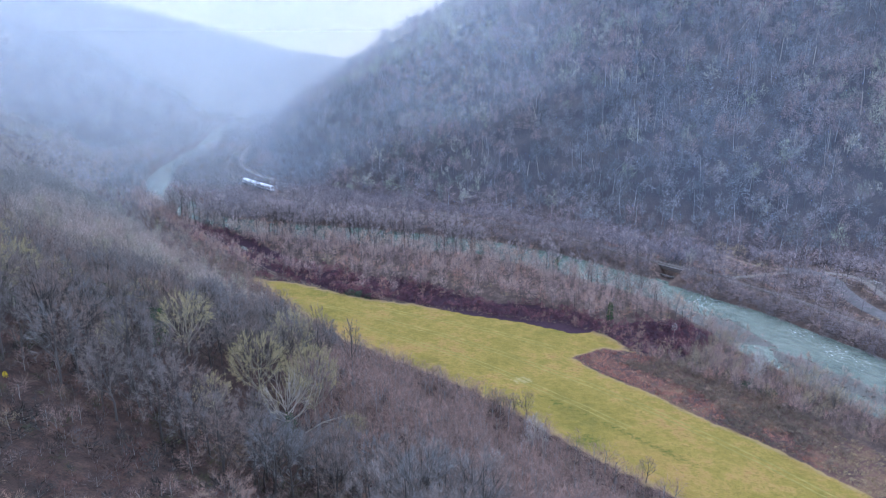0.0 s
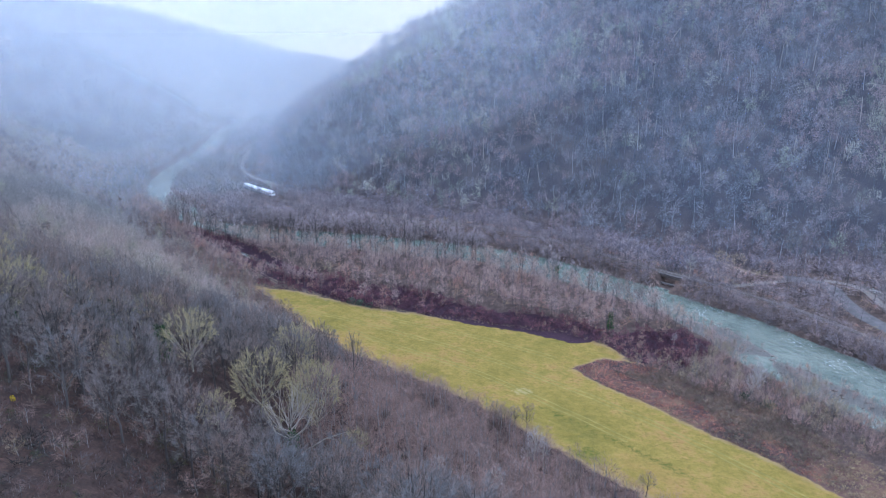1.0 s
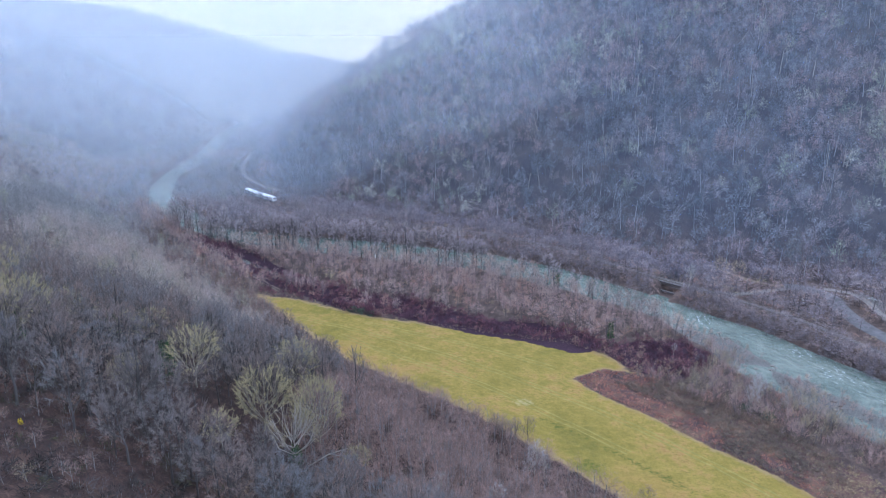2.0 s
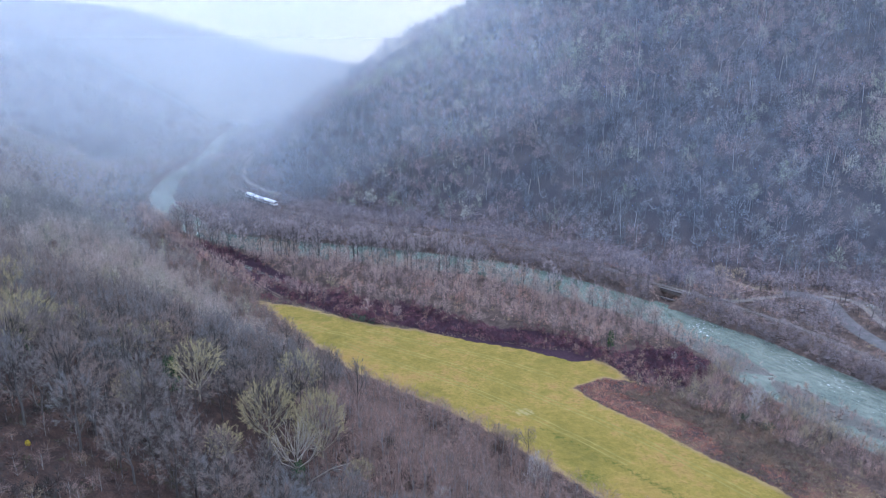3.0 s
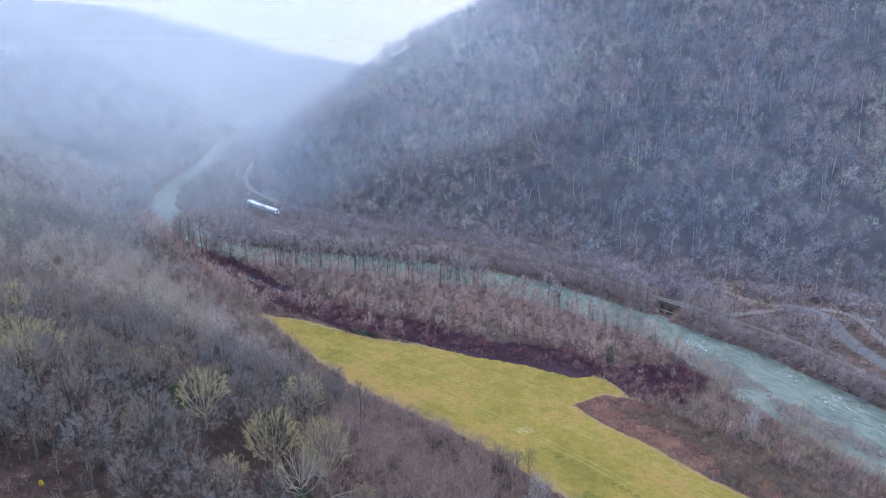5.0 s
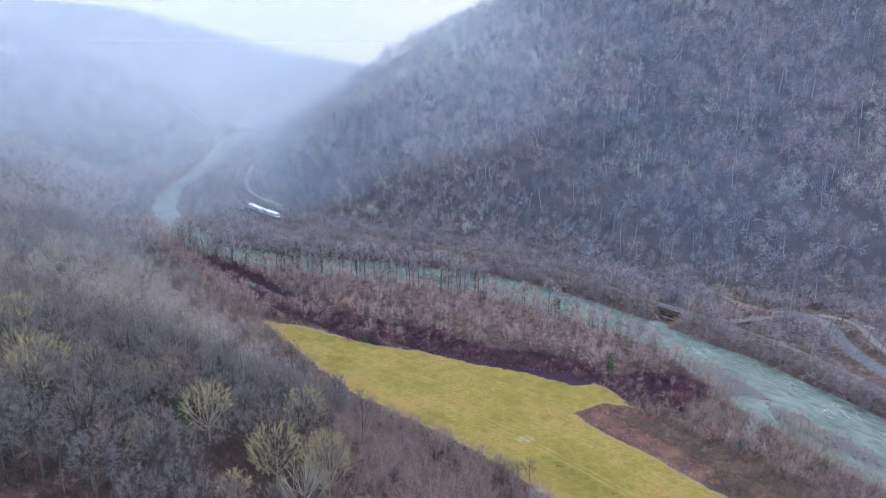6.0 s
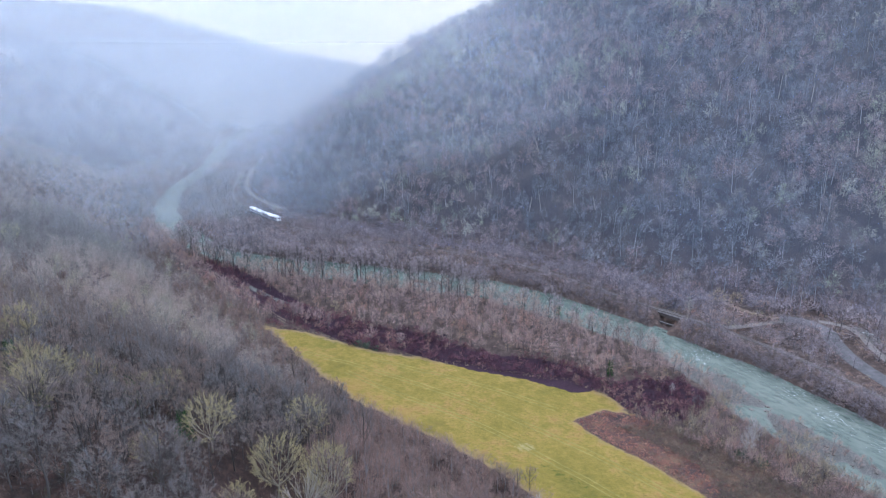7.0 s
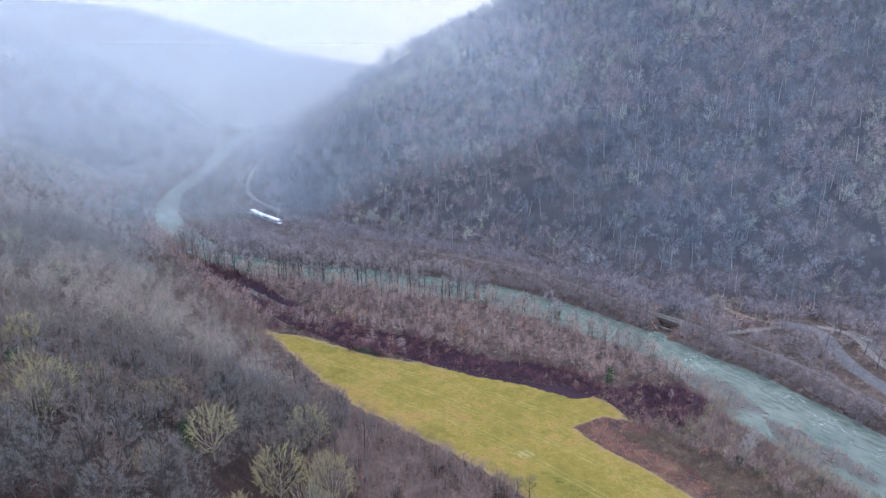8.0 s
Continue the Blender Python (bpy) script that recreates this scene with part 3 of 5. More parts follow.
tagged(ribbon("road_dirt", smooth_line(DIRT_LANE, 2), 1.3, 3.44, [(-1, -0.05), (0, 0.04), (1, -0.05)], DIRT), "brown dirt track climbing behind the railway", "track", kind="structure")
tagged(ribbon("road_yard", smooth_line([(112, 269), (120, 270), (135, 274), (146, 277)], 2), 1.5, 3.43, [(-1, -0.06), (0, 0.03), (1, -0.06)], GRAVEL), "pale gravel track from the railway to the road", "track", kind="structure")
tagged(ribbon("road_lane", smooth_line(LANE, 2), 1.7, 3.44, [(-1, -0.05), (0, 0.04), (1, -0.05)], GRAVEL), "pale gravel lane beside the road", "lane", kind="structure")
tagged(ribbon("road_hillside", smooth_line(HILL_LANE, 3), 1.35, 6.56, [(-1, -0.05), (0, 0.05), (1, -0.05)], GRAVEL), "pale gravel lane cut into the hill's foot", "lane", kind="structure")
for line in ([(-62, 252), (-29, 236), (1, 217), (28, 196), (50, 176), (70, 152), (88, 128)], [(-38, 234), (-19, 219), (10, 198), (34, 175), (48, 160)], [(-30, 245), (0, 230), (20, 219), (36, 208)]):
    curve = smooth_line(line, 1.2)
    curve = curve + 0.35 * np.stack([fbm(curve[:, 0], curve[:, 1], 9, 14), fbm(curve[:, 0], curve[:, 1], 9, 15)], 1)
    way = np.gradient(curve, axis=0)
    way /= np.linalg.norm(way, axis=1)[:, None]
    for off in (-0.9, 0.9):
        track = curve + np.stack([way[:, 1], -way[:, 0]], 1) * off
        track = track[(inside(track[:, 0], track[:, 1], MEADOW) > 1.5)]
        rut = ribbon("wheel_rut", track, 0.26, 0.0, [(-1, 0.02), (0, 0.05), (1, 0.02)], RUT)
        co = np.array([v.co for v in rut.data.vertices])
        co[:, 2] += ground_z(co[:, 0], co[:, 1]) + 0.02
        rut.data.vertices.foreach_set("co", co.astype(np.float32).ravel())
        tagged(rut, "worn wheel rut across the meadow", "wheel rut", "wheel ruts", "structure")
dirt = smooth_line(PATH, 1.5)
for off in (-0.7, 0.7):
    way = np.gradient(dirt, axis=0)
    way /= np.linalg.norm(way, axis=1)[:, None]
    lane = ribbon("path", dirt + np.stack([way[:, 1], -way[:, 0]], 1) * off, 0.22, 0.0, [(-1, 0.03), (0, 0.06), (1, 0.03)], DIRT)
    co = np.array([v.co for v in lane.data.vertices])
    co[:, 2] += ground_z(co[:, 0], co[:, 1]) + 0.03
    lane.data.vertices.foreach_set("co", co.astype(np.float32).ravel())
    tagged(lane, "pale dirt wheel track along the thicket", "path", kind="structure")


# ---------------- trees ----------------
class Wood:
    """Collects tapered limbs and thin twigs as triangles."""

    def __init__(self):
        self.co, self.tri, self.n = [], [], 0

    def limb(self, a, b, ra, rb, sides):
        way = b - a
        way = way / (np.linalg.norm(way) + 1e-9)
        u = np.cross(way, (0.31, 0.87, 0.2))
        u /= np.linalg.norm(u)
        v = np.cross(way, u)
        ang = np.arange(sides) * 2 * math.pi / sides
        ring = np.cos(ang)[:, None] * u + np.sin(ang)[:, None] * v
        self.co += [a + ra * ring, b + rb * ring]
        for k in range(sides):
            p, q = self.n + k, self.n + (k + 1) % sides
            self.tri += [(p, q, q + sides), (p, q + sides, p + sides)]
        self.n += 2 * sides

    def sliver(self, a, way, width, rng, face=None):
        side = np.cross(way, rng.normal(size=3) if face is None else face)
        side *= 0.5 * width / (np.linalg.norm(side) + 1e-9)
        self.co.append(np.array([a - side, a + side, a + way]))
        self.tri.append((self.n, self.n + 1, self.n + 2))
        self.n += 3

    def arrays(self):
        return np.concatenate(self.co), np.array(self.tri)


def unit(v):
    return v / (np.linalg.norm(v) + 1e-9)


def grow_tree(seed, height, spread_r, base, limbs, subs, twigs, width, sides=5, twig_len=0.12, stout=1.0, leader=0.85):
    """A bare broadleaved tree, its limbs fanning out to a rounded crown: the arrays of its wood and of its twigs.
    base: share of the height where the crown begins; leader: share up to which the trunk runs on."""
    rng = np.random.default_rng(seed)
    wood, fine = Wood(), Wood()
    r0 = 0.014 * height + 0.04
    lean = rng.normal(size=2) * 0.025 * height
    pts = [np.array([0, 0, -0.4])]
    for s in (0.25, 0.5, 0.75, 1.0):
        pts.append(np.array([*(lean * s + rng.normal(size=2) * 0.012 * height), s * leader * height]))
    for k in range(4):
        wood.limb(pts[k], pts[k + 1], r0 * (1 - 0.21 * k), r0 * (1 - 0.21 * (k + 1)), sides)
    mid = np.array([*(lean * 0.6), height * (base + 0.47 * (1 - base))])
    size = np.array([spread_r, spread_r, height * 0.5 * (1 - base)])
    tips = []
    for k in range(limbs):
        v = 0.97 - 1.45 * (k + rng.random()) / limbs
        yaw = k * 2.4 + rng.normal() * 0.35
        c = math.sqrt(1 - v * v)
        way = np.array([math.cos(yaw) * c, math.sin(yaw) * c, v])
        end = mid + way * size * rng.uniform(0.62, 0.86)
        out = np.linalg.norm(end[:2] - mid[:2])
        z = min(max(end[2] - out * rng.uniform(0.8, 1.5) - 0.06 * height, 0.75 * base * height), leader * height * 0.97)
        start = np.array([np.interp(z, [p[2] for p in pts], [p[j] for p in pts]) for j in range(3)])
        elbow = start + (end - start) * np.array([0.58, 0.58, 0.42]) + rng.normal(size=3) * 0.03 * spread_r
        r = max(r0 * (1 - 0.7 * z / height) * 0.42 * stout, 0.035)
        wood.limb(start, elbow, r, r * 0.72, max(3, sides - 1))
        wood.limb(elbow, end, r * 0.72, r * 0.35, 3)
        tips.append((elbow, end))
        for j in range(subs):
            p = elbow + (end - elbow) * rng.uniform(-0.35, 0.95)
            q = mid + unit(way + rng.normal(size=3) * 0.33 + np.array([0, 0, 0.08])) * size * rng.uniform(0.72, 0.98)
            bend = p + (q - p) * 0.5 + np.array([0, 0, -0.05]) * np.linalg.norm(q - p)
            wood.limb(p, bend, r * 0.42, r * 0.3, 3)
            wood.limb(bend, q, r * 0.3, r * 0.13, 3)
            tips += [(bend, q), (bend, q)]
            for i in range(3):
                a = bend + (q - bend) * rng.uniform(0.0, 0.9)
                w = unit(q - p) + unit(q - mid) * 0.5 + rng.normal(size=3) * 0.45 + np.array([0, 0, 0.25])
                b = a + unit(w) * spread_r * rng.uniform(0.1, 0.22)
                fine.sliver(a, b - a, max(r * 0.22, width), rng)
                tips += [(a, b), (a, b)]
    for k in range(twigs):
        a, b = tips[rng.integers(len(tips))]
        p = a + (b - a) * rng.uniform(0.1, 1.0)
        shell = unit((p - mid) / size)
        w = unit(b - a) * 0.45 + shell * 0.7 + rng.normal(size=3) * 0.6 + np.array([0, 0, 0.3])
        fine.sliver(p, unit(w) * height * twig_len * rng.uniform(0.5, 1.2), width * rng.uniform(0.6, 1.3), rng, shell + rng.normal(size=3) * 0.5)
    return wood.arrays(), fine.arrays()


def far_tree(seed, limbs, twigs, width, slim=0.27, base=0.3, length=0.17, upright=0.45, stem=0.011):
    """A tree one metre high, of few triangles, for the joined woods, its twigs fanning out along the limbs to a rounded crown:
    points, triangles, and for each point whether it is bark."""
    rng = np.random.default_rng(seed)
    w = Wood()
    lean = rng.normal(size=2) * 0.03
    w.limb(np.array([0, 0, -0.03]), np.array([*lean, 0.72]), stem, stem * 0.4, 3)
    mid = np.array([*(lean * 0.7), base + 0.46 * (1 - base)])
    size = np.array([slim, slim, 0.5 * (1 - base)])
    arms = []
    count = max(limbs, 6)
    for k in range(count):
        v = 0.95 - 1.4 * (k + rng.random()) / count
        yaw = k * 2.4 + rng.normal() * 0.4
        c = math.sqrt(1 - v * v)
        end = mid + np.array([math.cos(yaw) * c, math.sin(yaw) * c, v]) * size * rng.uniform(0.6, 0.92)
        z = min(max(end[2] - np.linalg.norm(end[:2]) * rng.uniform(0.8, 1.5) - 0.05, 0.6 * base), 0.7)
        start = np.array([*(lean * z), z])
        arms.append((start, end))
        if k < limbs:
            w.sliver(start, end - start, max(stem * 0.9, 0.004), rng, np.array([0, 0, 1.0]) + rng.normal(size=3))
    bark = w.n
    for k in range(twigs):
        a, b = arms[rng.integers(count)]
        p = a + (b - a) * rng.uniform(0.3, 1.0) ** 0.6
        p = p + rng.normal(size=3) * size * 0.17
        shell = unit((p - mid) / size)
        d = unit(b - a) * 0.45 + shell * 0.5 + rng.normal(size=3) * 0.5 + np.array([0, 0, 0.6 * upright])
        w.sliver(p, unit(d) * length * rng.uniform(0.6, 1.3), width * rng.uniform(0.6, 1.4), rng, shell + np.array([0, 0, 0.5]) + rng.normal(size=3) * 0.4)
    return (*w.arrays(), (np.arange(w.n) < bark).astype(np.float32))


def join_wood(name, kinds, x, y, heights, tints, label, category, material=None, sink=0.2, wide=1.0, seed=5):
    """Many trees as one object."""
    rng = np.random.default_rng(seed)
    z = ground_z(x, y) - sink
    co, tri, tint, bark, n = [], [], [], [], 0
    which = rng.integers(len(kinds), size=len(x))
    yaw = rng.uniform(0, 6.283, len(x))
    fat = rng.uniform(0.8, 1.25, len(x)) * wide
    for k, (p, t, stem) in enumerate(kinds):
        sel = np.nonzero(which == k)[0]
        if not len(sel):
            continue
        c, s, h, f = np.cos(yaw[sel])[:, None], np.sin(yaw[sel])[:, None], heights[sel][:, None], fat[sel][:, None]
        q = np.stack([(p[None, :, 0] * c - p[None, :, 1] * s) * h * f + x[sel][:, None], (p[None, :, 0] * s + p[None, :, 1] * c) * h * f + y[sel][:, None], p[None, :, 2] * h + z[sel][:, None]], -1)
        co.append(q.reshape(-1, 3))
        tri.append((t[None] + (np.arange(len(sel)) * len(p))[:, None, None]).reshape(-1, 3) + n)
        tint.append(np.repeat(tints[sel], len(p)))
        bark.append(np.tile(stem, len(sel)))
        n += len(sel) * len(p)
    me = mesh_of(name, np.concatenate(co), np.concatenate(tri), {"tint": np.concatenate(tint), "bark": np.concatenate(bark)})
    return tagged(solid(name, me, material or TWIGS), label, category, kind="stuff")


def scatter(x0, x1, y0, y1, gap, seed):
    rng = np.random.default_rng(seed)
    gx, gy = np.meshgrid(np.arange(x0, x1, gap), np.arange(y0, y1, gap))
    return (gx + rng.uniform(-0.48, 0.48, gx.shape) * gap).ravel(), (gy + rng.uniform(-0.48, 0.48, gy.shape) * gap).ravel()


def clear(x, y):
    """True where no track, road or water is in the way of a trunk."""
    ways = np.minimum(to_line(x, y, ROAD) - 3.9, np.minimum(to_line(x, y, RAIL) - 2.3, to_line(x, y, LANE) - 3.2))
    ways = np.minimum(np.minimum(ways, to_line(x, y, HILL_LANE) - 3.0), to_line(x, y, DIRT_LANE) - 1.8)
    ways = np.minimum(ways, to_line(x, y, PATH) - 2.0)
    return (ways > 0) & (inside(x, y, RIVER) < -0.8) & (inside(x, y, MEADOW) < -1.0) & (to_line(x, y, BACKWATER) > 2.2)


def in_view(x, y):
    """The wedge that the valley opens in front of the slope."""
    return (np.abs(x) < 0.66 * y + 14) & (y > 55)


def tint_of(x, y, seed, rng):
    """Kind of tree, in drifts: 0 grey purple, 0.5 brown, 0.8 rust, 1 mossy."""
    t = 0.42 + 0.75 * fbm(x, y, 95, seed) + 0.22 * fbm(x, y, 28, seed + 50) + rng.normal(size=len(x)) * 0.11
    t = np.where(rng.random(len(x)) < 0.05, rng.uniform(0.85, 1.0, len(x)), t)
    return np.clip(t, 0, 1)


rng = np.random.default_rng(11)

# --- single trees on the near slope
def make_tree(name, wood, twigs, bark, crown, label, category):
    ob = new(name)
    ob.empty_display_size = 0.5
    solid("trunk", mesh_of("trunk", *wood), bark, ob)
    solid("crown", mesh_of("crown", *twigs), crown, ob)
    return tagged(ob, label, category)


def place(x, y, size=1.0, turn=0.0):
    return Matrix.Translation((x, y, float(ground_z(x, y)) - 0.1)) @ Matrix.Rotation(turn, 4, "Z") @ Matrix.Scale(size, 4)


def plant(proto, x, y, size, turn, group=""):
    ob = copy_thing(proto, place(x, y, 1.0, turn))
    ob.scale = (size, size, size)
    if group:
        ob["group"] = group
    return ob


def drop(ob):
    for o in (*ob.children_recursive, ob):
        bpy.data.objects.remove(o)


slope_kinds = [make_tree("bare_tree", *grow_tree(100 + k, 14, 4.3, 0.3, 12, 5, 1500, 0.034, 4, twig_len=0.075), BARK, CROWN, "bare purple-brown woodland tree on the near slope", "tree") for k in range(6)]
mossy_kinds = [make_tree("mossy_tree", *grow_tree(200 + k, 20, 8.6, 0.24, 20, 8, 6500, 0.05, twig_len=0.04, leader=0.5, stout=0.75), MOSSY_BARK, MOSSY, "tall bare tree with yellow-green mossy twigs", "tree") for k in range(3)]
pale_kinds = [make_tree("pale_tree", *grow_tree(300 + k, 11, 2.4, 0.25, 12, 5, 600, 0.045), PALE_BARK, PALE_TWIGS, "slender bare tree with whitish twigs", "tree") for k in range(2)]

tx, ty = scatter(-150, 40, 62, 225, 5.4, 21)
d = inside(tx, ty, LEFT_HILL)
keep = (d > 3) & clear(tx, ty) & in_view(tx, ty)
clearing = np.hypot((tx + 46) / 42, (ty - 74) / 17) < 1
sapling = (tx > -32) & (d < 62)
keep &= ~sapling & ~(clearing & (rng.random(len(tx)) < 2)) & (ty < 215)
idx = np.nonzero(keep)[0]
idx = idx[np.argsort(np.hypot(tx[idx], ty[idx]))]
SPECIAL = [(-53.5, 135.5), (-38.2, 130.5), (-27.3, 133), (-31, 125.5)]
near_set, rest = idx[:300], idx[300:]
for i in near_set:
    if any(math.hypot(tx[i] - a, ty[i] - b) < 5.5 or (abs(tx[i] - a * ty[i] / b) < 4.0 and b - 11 < ty[i] < b) for a, b in SPECIAL + [(-58.8, 134.5), (-42.9, 117.5)]):
        continue
    size = float(rng.uniform(0.7, 1.15)) * (0.55 if clearing[i] else 1.0)
    if rng.random() < 0.02:
        plant(mossy_kinds[int(rng.integers(3))], tx[i], ty[i], size * 0.75, float(rng.uniform(0, 6.28)), "mossy trees on the slope")
    else:
        plant(slope_kinds[int(rng.integers(6))], tx[i], ty[i], size, float(rng.uniform(0, 6.28)), "trees of the near slope")
for (a, b), k, s, tall in zip(SPECIAL[:3], (0, 1, 2), (0.74, 0.78, 0.72), (0.78, 0.84, 0.98)):
    plant(mossy_kinds[k], a, b, s, 1.3 * k, "mossy trees on the slope").scale.z = tall
for a, b, s in ((-42.9, 117.5, 0.46), (-71, 156, 0.58), (-75, 152, 0.5), (-19, 128, 0.4), (-88, 150, 0.6), (-60, 118, 0.4), (-96, 141, 0.7), (-84, 123, 0.7), (-110, 160, 0.6)):
    plant(mossy_kinds[int(rng.integers(3))], a, b, s, float(rng.uniform(0, 6.28)), "mossy trees on the slope")
white = make_tree("white_branched_tree", *grow_tree(401, 16, 6.4, 0.24, 15, 8, 1300, 0.035, twig_len=0.06, stout=1.35, leader=0.4), PALE_BARK, MOSSY, "bare tree with bleached white limbs and ivy", "tree")
white.matrix_basis = place(*SPECIAL[3])
for a, b, s in ((22, 150, 0.95), (24, 147, 0.75), (20, 146, 0.7), (88, 181, 0.9), (91, 184, 1.0), (102, 277, 1.0), (-1, 120, 0.7), (10, 118, 0.7)):
    plant(pale_kinds[int(rng.integers(2))], a, b, s, float(rng.uniform(0, 6.28)), "pale trees")
for a, b, turn in ((-30.5, 158, 0.4), (-23.5, 164, 2.1)):
    plant(slope_kinds[int(rng.integers(6))], a, b, 0.75, turn, "trees at the meadow edge").scale.z = 1.3
for a, b, s in ((-56, 229, 0.95), (-50, 220, 0.85), (-38, 207, 0.9), (13.4, 167, 0.55), (15.8, 165, 0.5), (18.7, 166, 0.5), (22, 165, 0.6), (46, 137, 0.5)):
    plant(slope_kinds[int(rng.integers(6))], a, b, s, float(rng.uniform(0, 6.28)), "trees at the meadow edge")
for a, b in ((79, 216), (83, 209), (86, 203), (89, 197), (92, 191), (95, 187), (98, 180), (101, 174), (105, 168), (111, 158)):
    kind = pale_kinds[int(rng.integers(2))] if rng.random() < 0.4 else slope_kinds[int(rng.integers(6))]
    plant(kind, a + float(rng.normal()), b + float(rng.normal()), float(rng.uniform(0.35, 0.55)), float(rng.uniform(0, 6.28)), "bare trees along the gravel bank")
for proto in slope_kinds + mossy_kinds + pale_kinds:
    drop(proto)

# --- joined woods
near_kinds = [far_tree(500 + k, 9, 240, 0.0055, 0.27, 0.18, 0.12) for k in range(6)]
mid_kinds = [far_tree(520 + k, 8, 430, 0.008, 0.36, 0.18, 0.068) for k in range(8)]
slim_kinds = [far_tree(530 + k, 8, 200, 0.009, 0.23, 0.25, 0.1, 0.8, 0.014) for k in range(8)]
hill_kinds = [far_tree(540 + k, 6, 260, 0.012, 0.3, 0.24, 0.07, 0.4, 0.0115) for k in range(10)]
haze_kinds = [far_tree(560 + k, 4, 70, 0.024, 0.36, 0.16, 0.13) for k in range(6)]
low_kinds = [far_tree(600 + k, 4, 64, 0.03, 0.58, 0.03, 0.26) for k in range(6)]
floor_kinds = [far_tree(630 + k, 3, 62, 0.04, 0.62, 0.03, 0.3) for k in range(6)]
small_kinds = [far_tree(620 + k, 3, 84, 0.06, 0.55, 0.03, 0.22) for k in range(6)]
pole_kinds = [far_tree(680 + k, 9, 80, 0.011, 0.26, 0.03, 0.26, 1.7) for k in range(6)]
scrub_kinds = [far_tree(700 + k, 2, 54, 0.045, 0.62, 0.03, 0.34, 0.9) for k in range(6)]
bush_foot = [far_tree(570 + k, 4, 80, 0.02, 0.5, 0.05, 0.17) for k in range(5)]
bush_kinds = [far_tree(580 + k, 6, 130, 0.016, 0.5, 0.05, 0.22) for k in range(5)]

join_wood("slope_wood_near", near_kinds, tx[rest], ty[rest], rng.uniform(10, 16, len(rest)), tint_of(tx[rest], ty[rest], 3, rng), "bare purple-brown wood on the near slope", "woodland")

x, y = scatter(-480, 40, 190, 640, 5.8, 31)
d = inside(x, y, LEFT_HILL)
k = ((d > 2) | ((d > -10) & (y > 286) & (to_line(x, y, THICKET) > 4))) & clear(x, y) & in_view(x, y) & ((y >= 215) | (x < -150))
for name, kinds, k in (("slope_wood", mid_kinds, k & (y < 390)), ("slope_wood_upper", hill_kinds, k & (y >= 390))):
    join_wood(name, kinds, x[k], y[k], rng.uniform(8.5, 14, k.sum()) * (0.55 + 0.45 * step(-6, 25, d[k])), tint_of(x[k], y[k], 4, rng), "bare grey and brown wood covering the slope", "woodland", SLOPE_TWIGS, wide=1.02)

x, y = scatter(-36, 70, 62, 225, 2.75, 41)
d = inside(x, y, LEFT_HILL)
k = (d > 1) & clear(x, y) & (x > -34) & (d < 64) & in_view(x, y)
join_wood("sapling_stand", near_kinds, x[k], y[k], rng.uniform(5, 9.5, k.sum()), np.clip(0.4 + 0.22 * rng.normal(size=k.sum()) * 0.6, 0.1, 0.75), "dense stand of purple-brown saplings beside the meadow", "saplings", SAPLING_TWIGS, wide=1.15)

x, y = scatter(-130, 20, 165, 345, 2.8, 42)
d, m = inside(x, y, LEFT_HILL), inside(x, y, MEADOW)
k = (d > -7) & (d < 9) & (m < -1.2) & clear(x, y) & (to_line(x, y, THICKET) > 5) & ((x < -30) | (d < 2)) & (fbm(x, y, 10, 43) > -0.35)
join_wood("meadow_edge_saplings", near_kinds, x[k], y[k], rng.uniform(2.5, 6.5, k.sum()), np.clip(0.5 + 0.2 * rng.normal(size=k.sum()), 0, 1), "bare reddish saplings along the edge of the meadow", "saplings", SAPLING_TWIGS, wide=1.3)

x, y = scatter(-180, 235, 130, 420, 4.2, 51)
river_d, thicket_d = inside(x, y, RIVER), to_line(x, y, THICKET)
belt = (inside(x, y, LEFT_HILL) < -4) & (inside(x, y, MEADOW) < -5) & (inside(x, y, SCRUB) < -1) & (inside(x, y, PATCH) < -1) & (thicket_d > 5) & clear(x, y)
side_near = np.array([to_line(np.array([a]), np.array([b]), NEAR_BANK)[0] < to_line(np.array([a]), np.array([b]), FAR_BANK)[0] for a, b in zip(x, y)])
k = belt & side_near & (y > 228)
hgt = rng.uniform(6, 10.5, len(x)) * (1 + 0.1 * (to_line(x, y, NEAR_BANK) < 14))
join_wood("river_wood", slim_kinds, x[k], y[k], hgt[k], np.clip(0.44 + 0.36 * fbm(x[k], y[k], 24, 98) + 0.16 * rng.normal(size=k.sum()), 0, 1), "bare alder wood between the backwater and the river", "woodland", PINK_TWIGS, wide=1.15)
# a row of tall alders on the bank
alders = [make_tree("alder", *grow_tree(450 + k, 18, 3.4, 0.42, 10, 3, 1100, 0.06, 4, twig_len=0.075), DARK_BARK, ALDER_TWIGS, "tall slender bare alder on the river bank", "tree") for k in range(4)]
row = smooth_line([(-150, 379), (-111, 349), (-67, 333), (-26, 320), (18, 306), (45, 284), (60, 270)], 2.6)
for px, py in row:
    for depth in (1.5, 5.0):
        if rng.random() < (0.46 if px < 20 else 0.26):
            ax, ay = px - 0.45 * depth + rng.uniform(-1, 1), py - 0.9 * depth + rng.uniform(-1.2, 1.2)
            plant(alders[int(rng.integers(4))], ax, ay, float(rng.uniform(0.75, 1.2)) * (1.0 if px < 20 else 0.75), float(rng.uniform(0, 6.28)), "alders on the river bank")
for proto in alders:
    drop(proto)
x2, y2 = scatter(-160, 130, 170, 420, 4.0, 53)
k = (inside(x2, y2, LEFT_HILL) < -4) & (inside(x2, y2, MEADOW) < -6) & (inside(x2, y2, SCRUB) < -3) & clear(x2, y2) & (to_line(x2, y2, NEAR_BANK) < 60)
